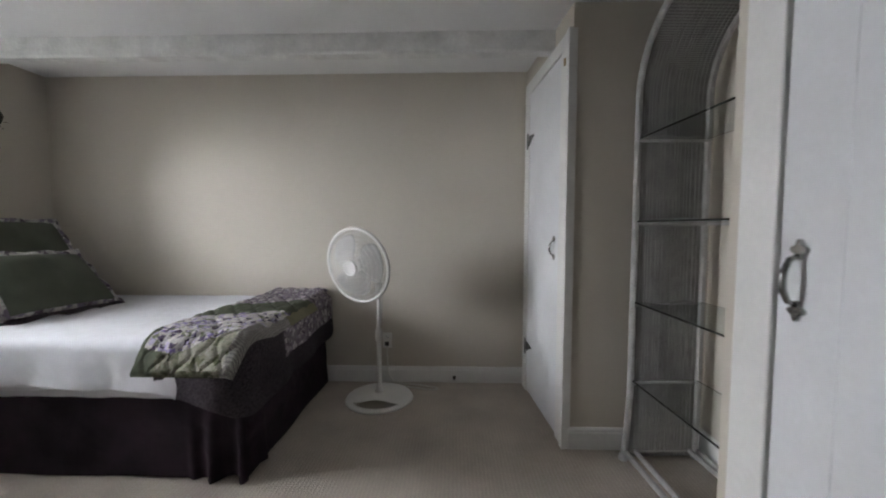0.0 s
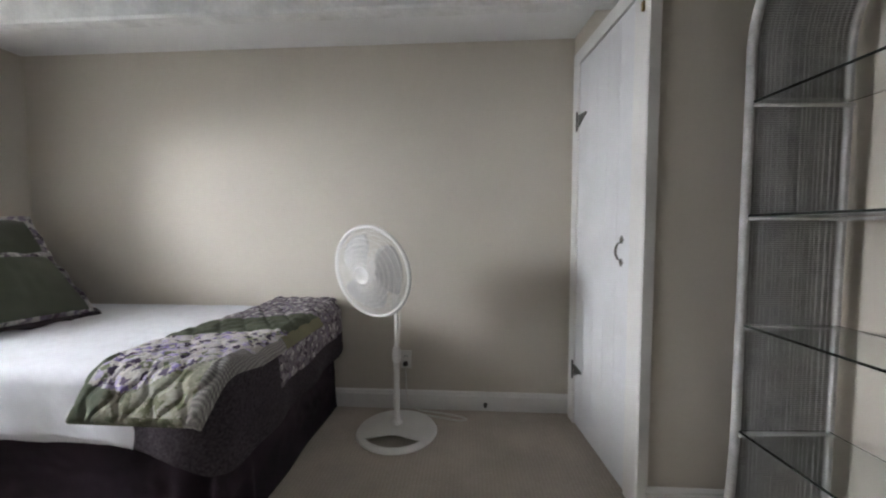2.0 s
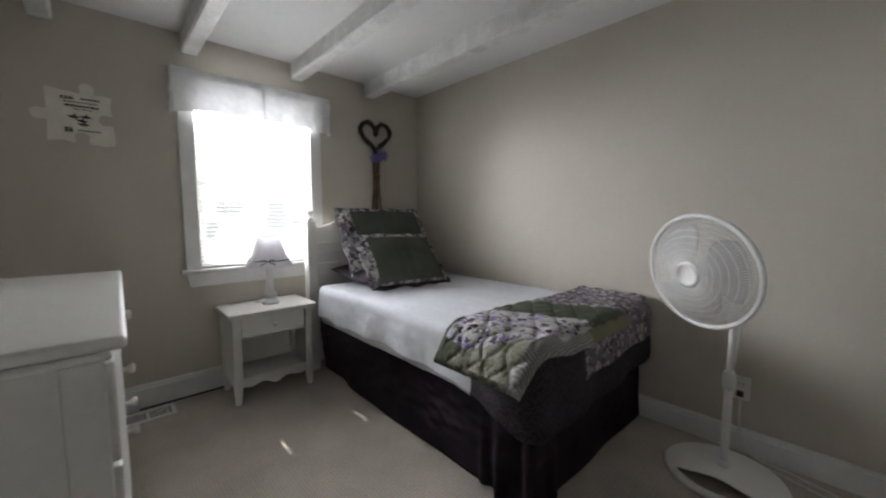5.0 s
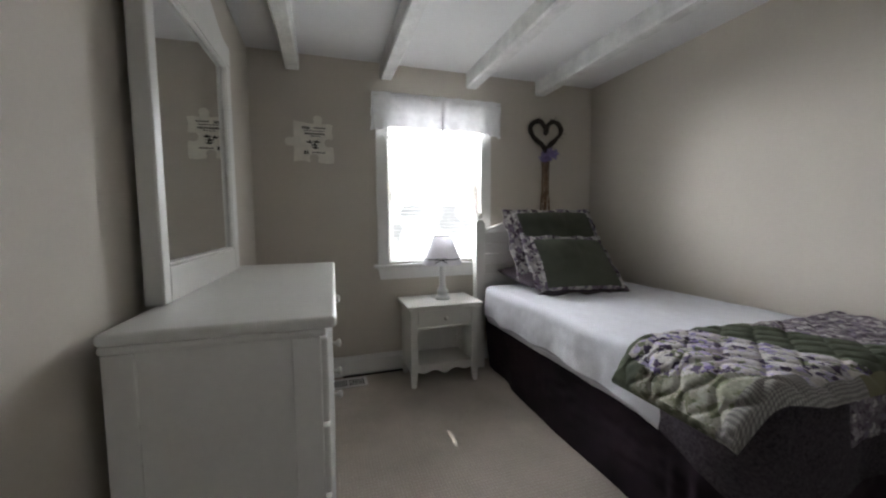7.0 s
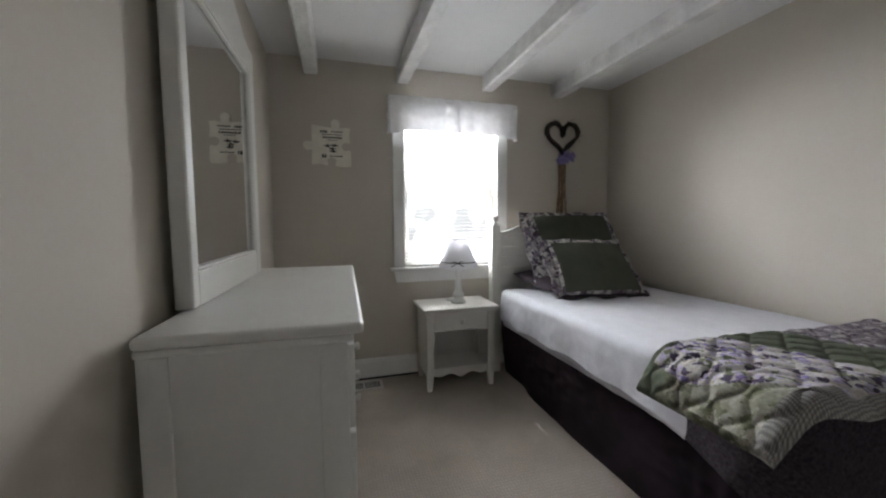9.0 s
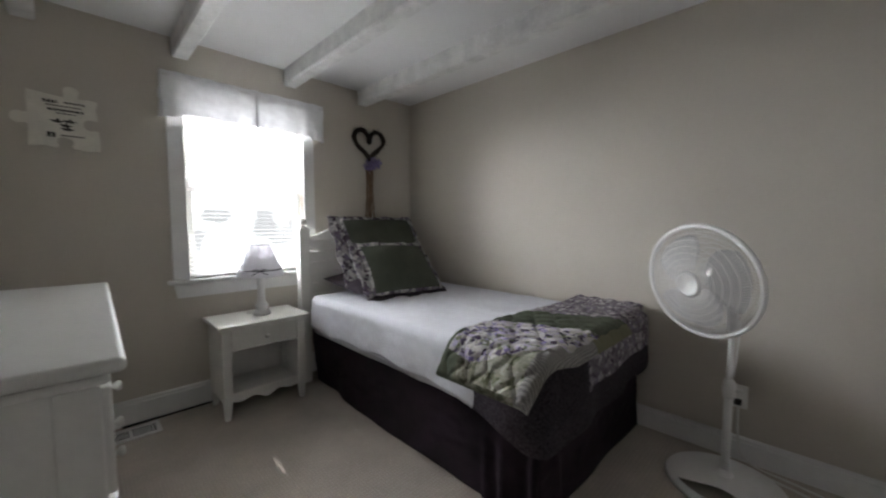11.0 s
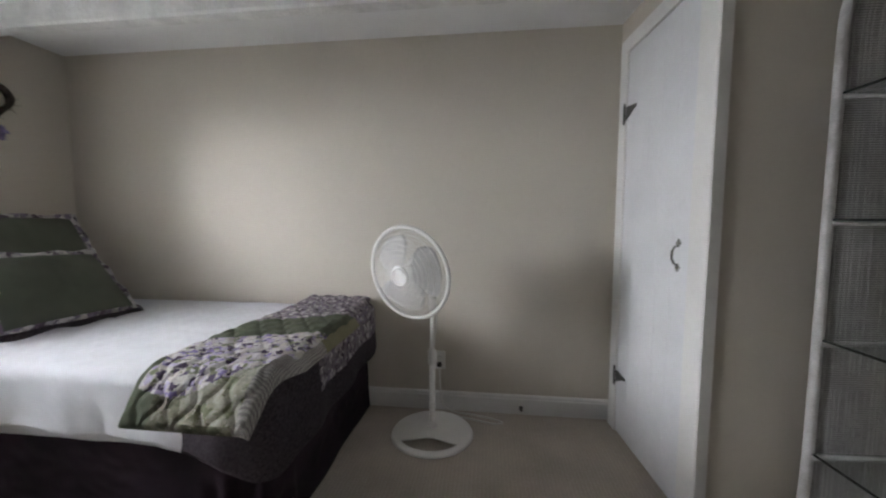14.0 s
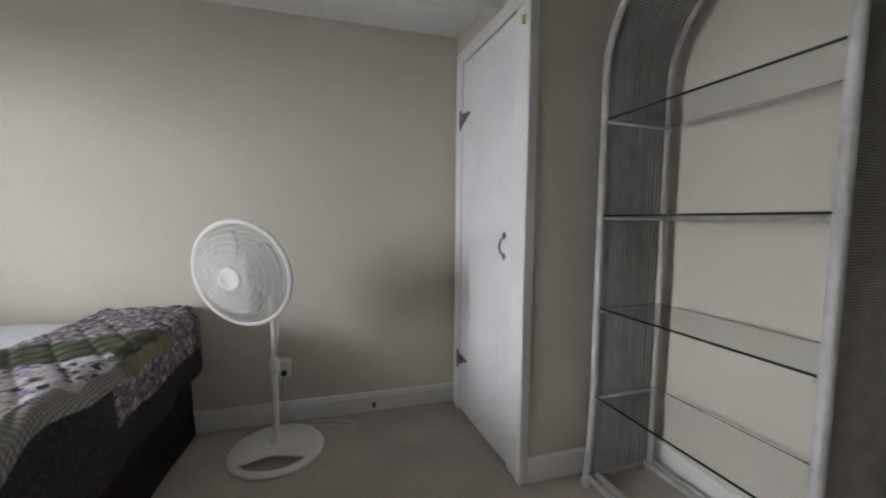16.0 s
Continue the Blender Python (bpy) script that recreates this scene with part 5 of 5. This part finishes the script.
def heart_wreath():
    cy, cz, x = 3.578, 1.830, WX + 0.030
    h = thing("heart_wreath", (WX, cy, 1.24), "dark grapevine heart with lilac flowers and a raffia tail", "wreath")
    def heart(t):
        a = t * 2 * math.pi
        y = 0.0092 * 16 * math.sin(a) ** 3
        dip = min(a, 2 * math.pi - a) / 0.42
        z = 0.0082 * (13 * math.cos(a) - 5 * math.cos(2 * a) - 2 * math.cos(3 * a) - math.cos(4 * a) - 4.5 * math.exp(-dip * dip))
        return Vector((x, cy + y, cz + 0.022 + z))
    rng = random.Random(5)
    for k in range(18):
        ph, rad = rng.random() * 6.28, 0.004 + 0.012 * rng.random()
        turns = rng.choice((3, 4, 5, -3, -4))
        pts = []
        for i in range(90):
            t = i / 90
            p = heart(t)
            d = (heart(t + 0.005) - heart(t - 0.005)).normalized()
            nx = Vector((1, 0, 0))
            pts.append(p + rad * (math.cos(turns * t * 6.283 + ph) * nx + math.sin(turns * t * 6.283 + ph) * d.cross(nx)))
        part("vine", tube(bmesh.new(), pts, 0.0068, 6, closed=True), VINE, h, smooth=True)
    for k in range(60):
        t = rng.random()
        p = heart(t)
        d = Vector((rng.uniform(-0.3, 1), rng.uniform(-1, 1), rng.uniform(-1, 1))).normalized()
        part("twig", tube(bmesh.new(), [p, p + d * 0.022, p + d * 0.040 + Vector((0, rng.uniform(-.012, .012), rng.uniform(-.012, .012)))], 0.0014, 4), VINE, h)
    for k in range(38):
        a, r = rng.uniform(0, 6.28), rng.random() ** 0.5
        p = Vector((WX + 0.045 + 0.032 * rng.random(), cy + 0.004 + 0.074 * r * math.cos(a), 1.672 + 0.046 * r * math.sin(a) + 0.020 * math.cos(a) * r))
        bm = bmesh.new()
        for j in range(6):
            t = 2 * math.pi * j / 6 + rng.random()
            d = Vector((0.4 + 0.5 * rng.random(), 1.3 * math.cos(t), 0.7 * math.sin(t))).normalized()
            s = d.orthogonal().normalized() * 0.0055
            q = 0.024 + 0.014 * rng.random()
            bm.faces.new([bm.verts.new(v) for v in (p, p + d * q * 0.6 + s, p + d * q + Vector((0.004, 0, -0.003)), p + d * q * 0.6 - s)])
        fl = part("flower", bm, PETAL, h)
        fl.modifiers.new("thick", "SOLIDIFY").thickness = 0.0012
    for k in range(34):
        y = cy + 0.002 + rng.uniform(-0.034, 0.034)
        e = y + rng.uniform(-0.030, 0.022)
        n = 9
        end = rng.uniform(1.12, 1.26)
        pts = [Vector((WX + 0.018 + 0.022 * rng.random(), y + (e - y) * (i / n) ** 1.2 + 0.012 * wob(i * 0.55, k * 3.1), 1.66 + (end - 1.66) * i / n)) for i in range(n + 1)]
        part("raffia_strand", tube(bmesh.new(), pts, rng.uniform(0.0012, 0.0024), 4), RAFFIA, h)
heart_wreath()

def floor_vent():
    x0, x1, y0, y1 = -1.185, -1.035, 1.800, 2.062
    v = thing("floor_vent", ((x0 + x1) / 2, (y0 + y1) / 2, 0), "white metal floor register set in the carpet", "vent")
    part("frame", boxes((x0, x0 + 0.022, y0, y1, 0, 0.007), (x1 - 0.022, x1, y0, y1, 0, 0.007), (x0 + 0.022, x1 - 0.022, y0, y0 + 0.022, 0, 0.007), (x0 + 0.022, x1 - 0.022, y1 - 0.022, y1, 0, 0.007)), TRIM, v)
    # dark sheet that paints the duct's shade below the slats
    part("backing", boxes((x0 + 0.022, x1 - 0.022, y0 + 0.022, y1 - 0.022, 0.0005, 0.0015)), GAP_SHADE, v)
    k = y0 + 0.030
    while k < y1 - 0.030:
        part("slat", boxes((x0 + 0.022, x1 - 0.022, k, k + 0.006, 0.0018, 0.006)), TRIM, v)
        k += 0.013
    part("divider", boxes((x0 + 0.022, x1 - 0.022, (y0 + y1) / 2 - 0.005, (y0 + y1) / 2 + 0.005, 0.0018, 0.0066)), TRIM, v)
floor_vent()
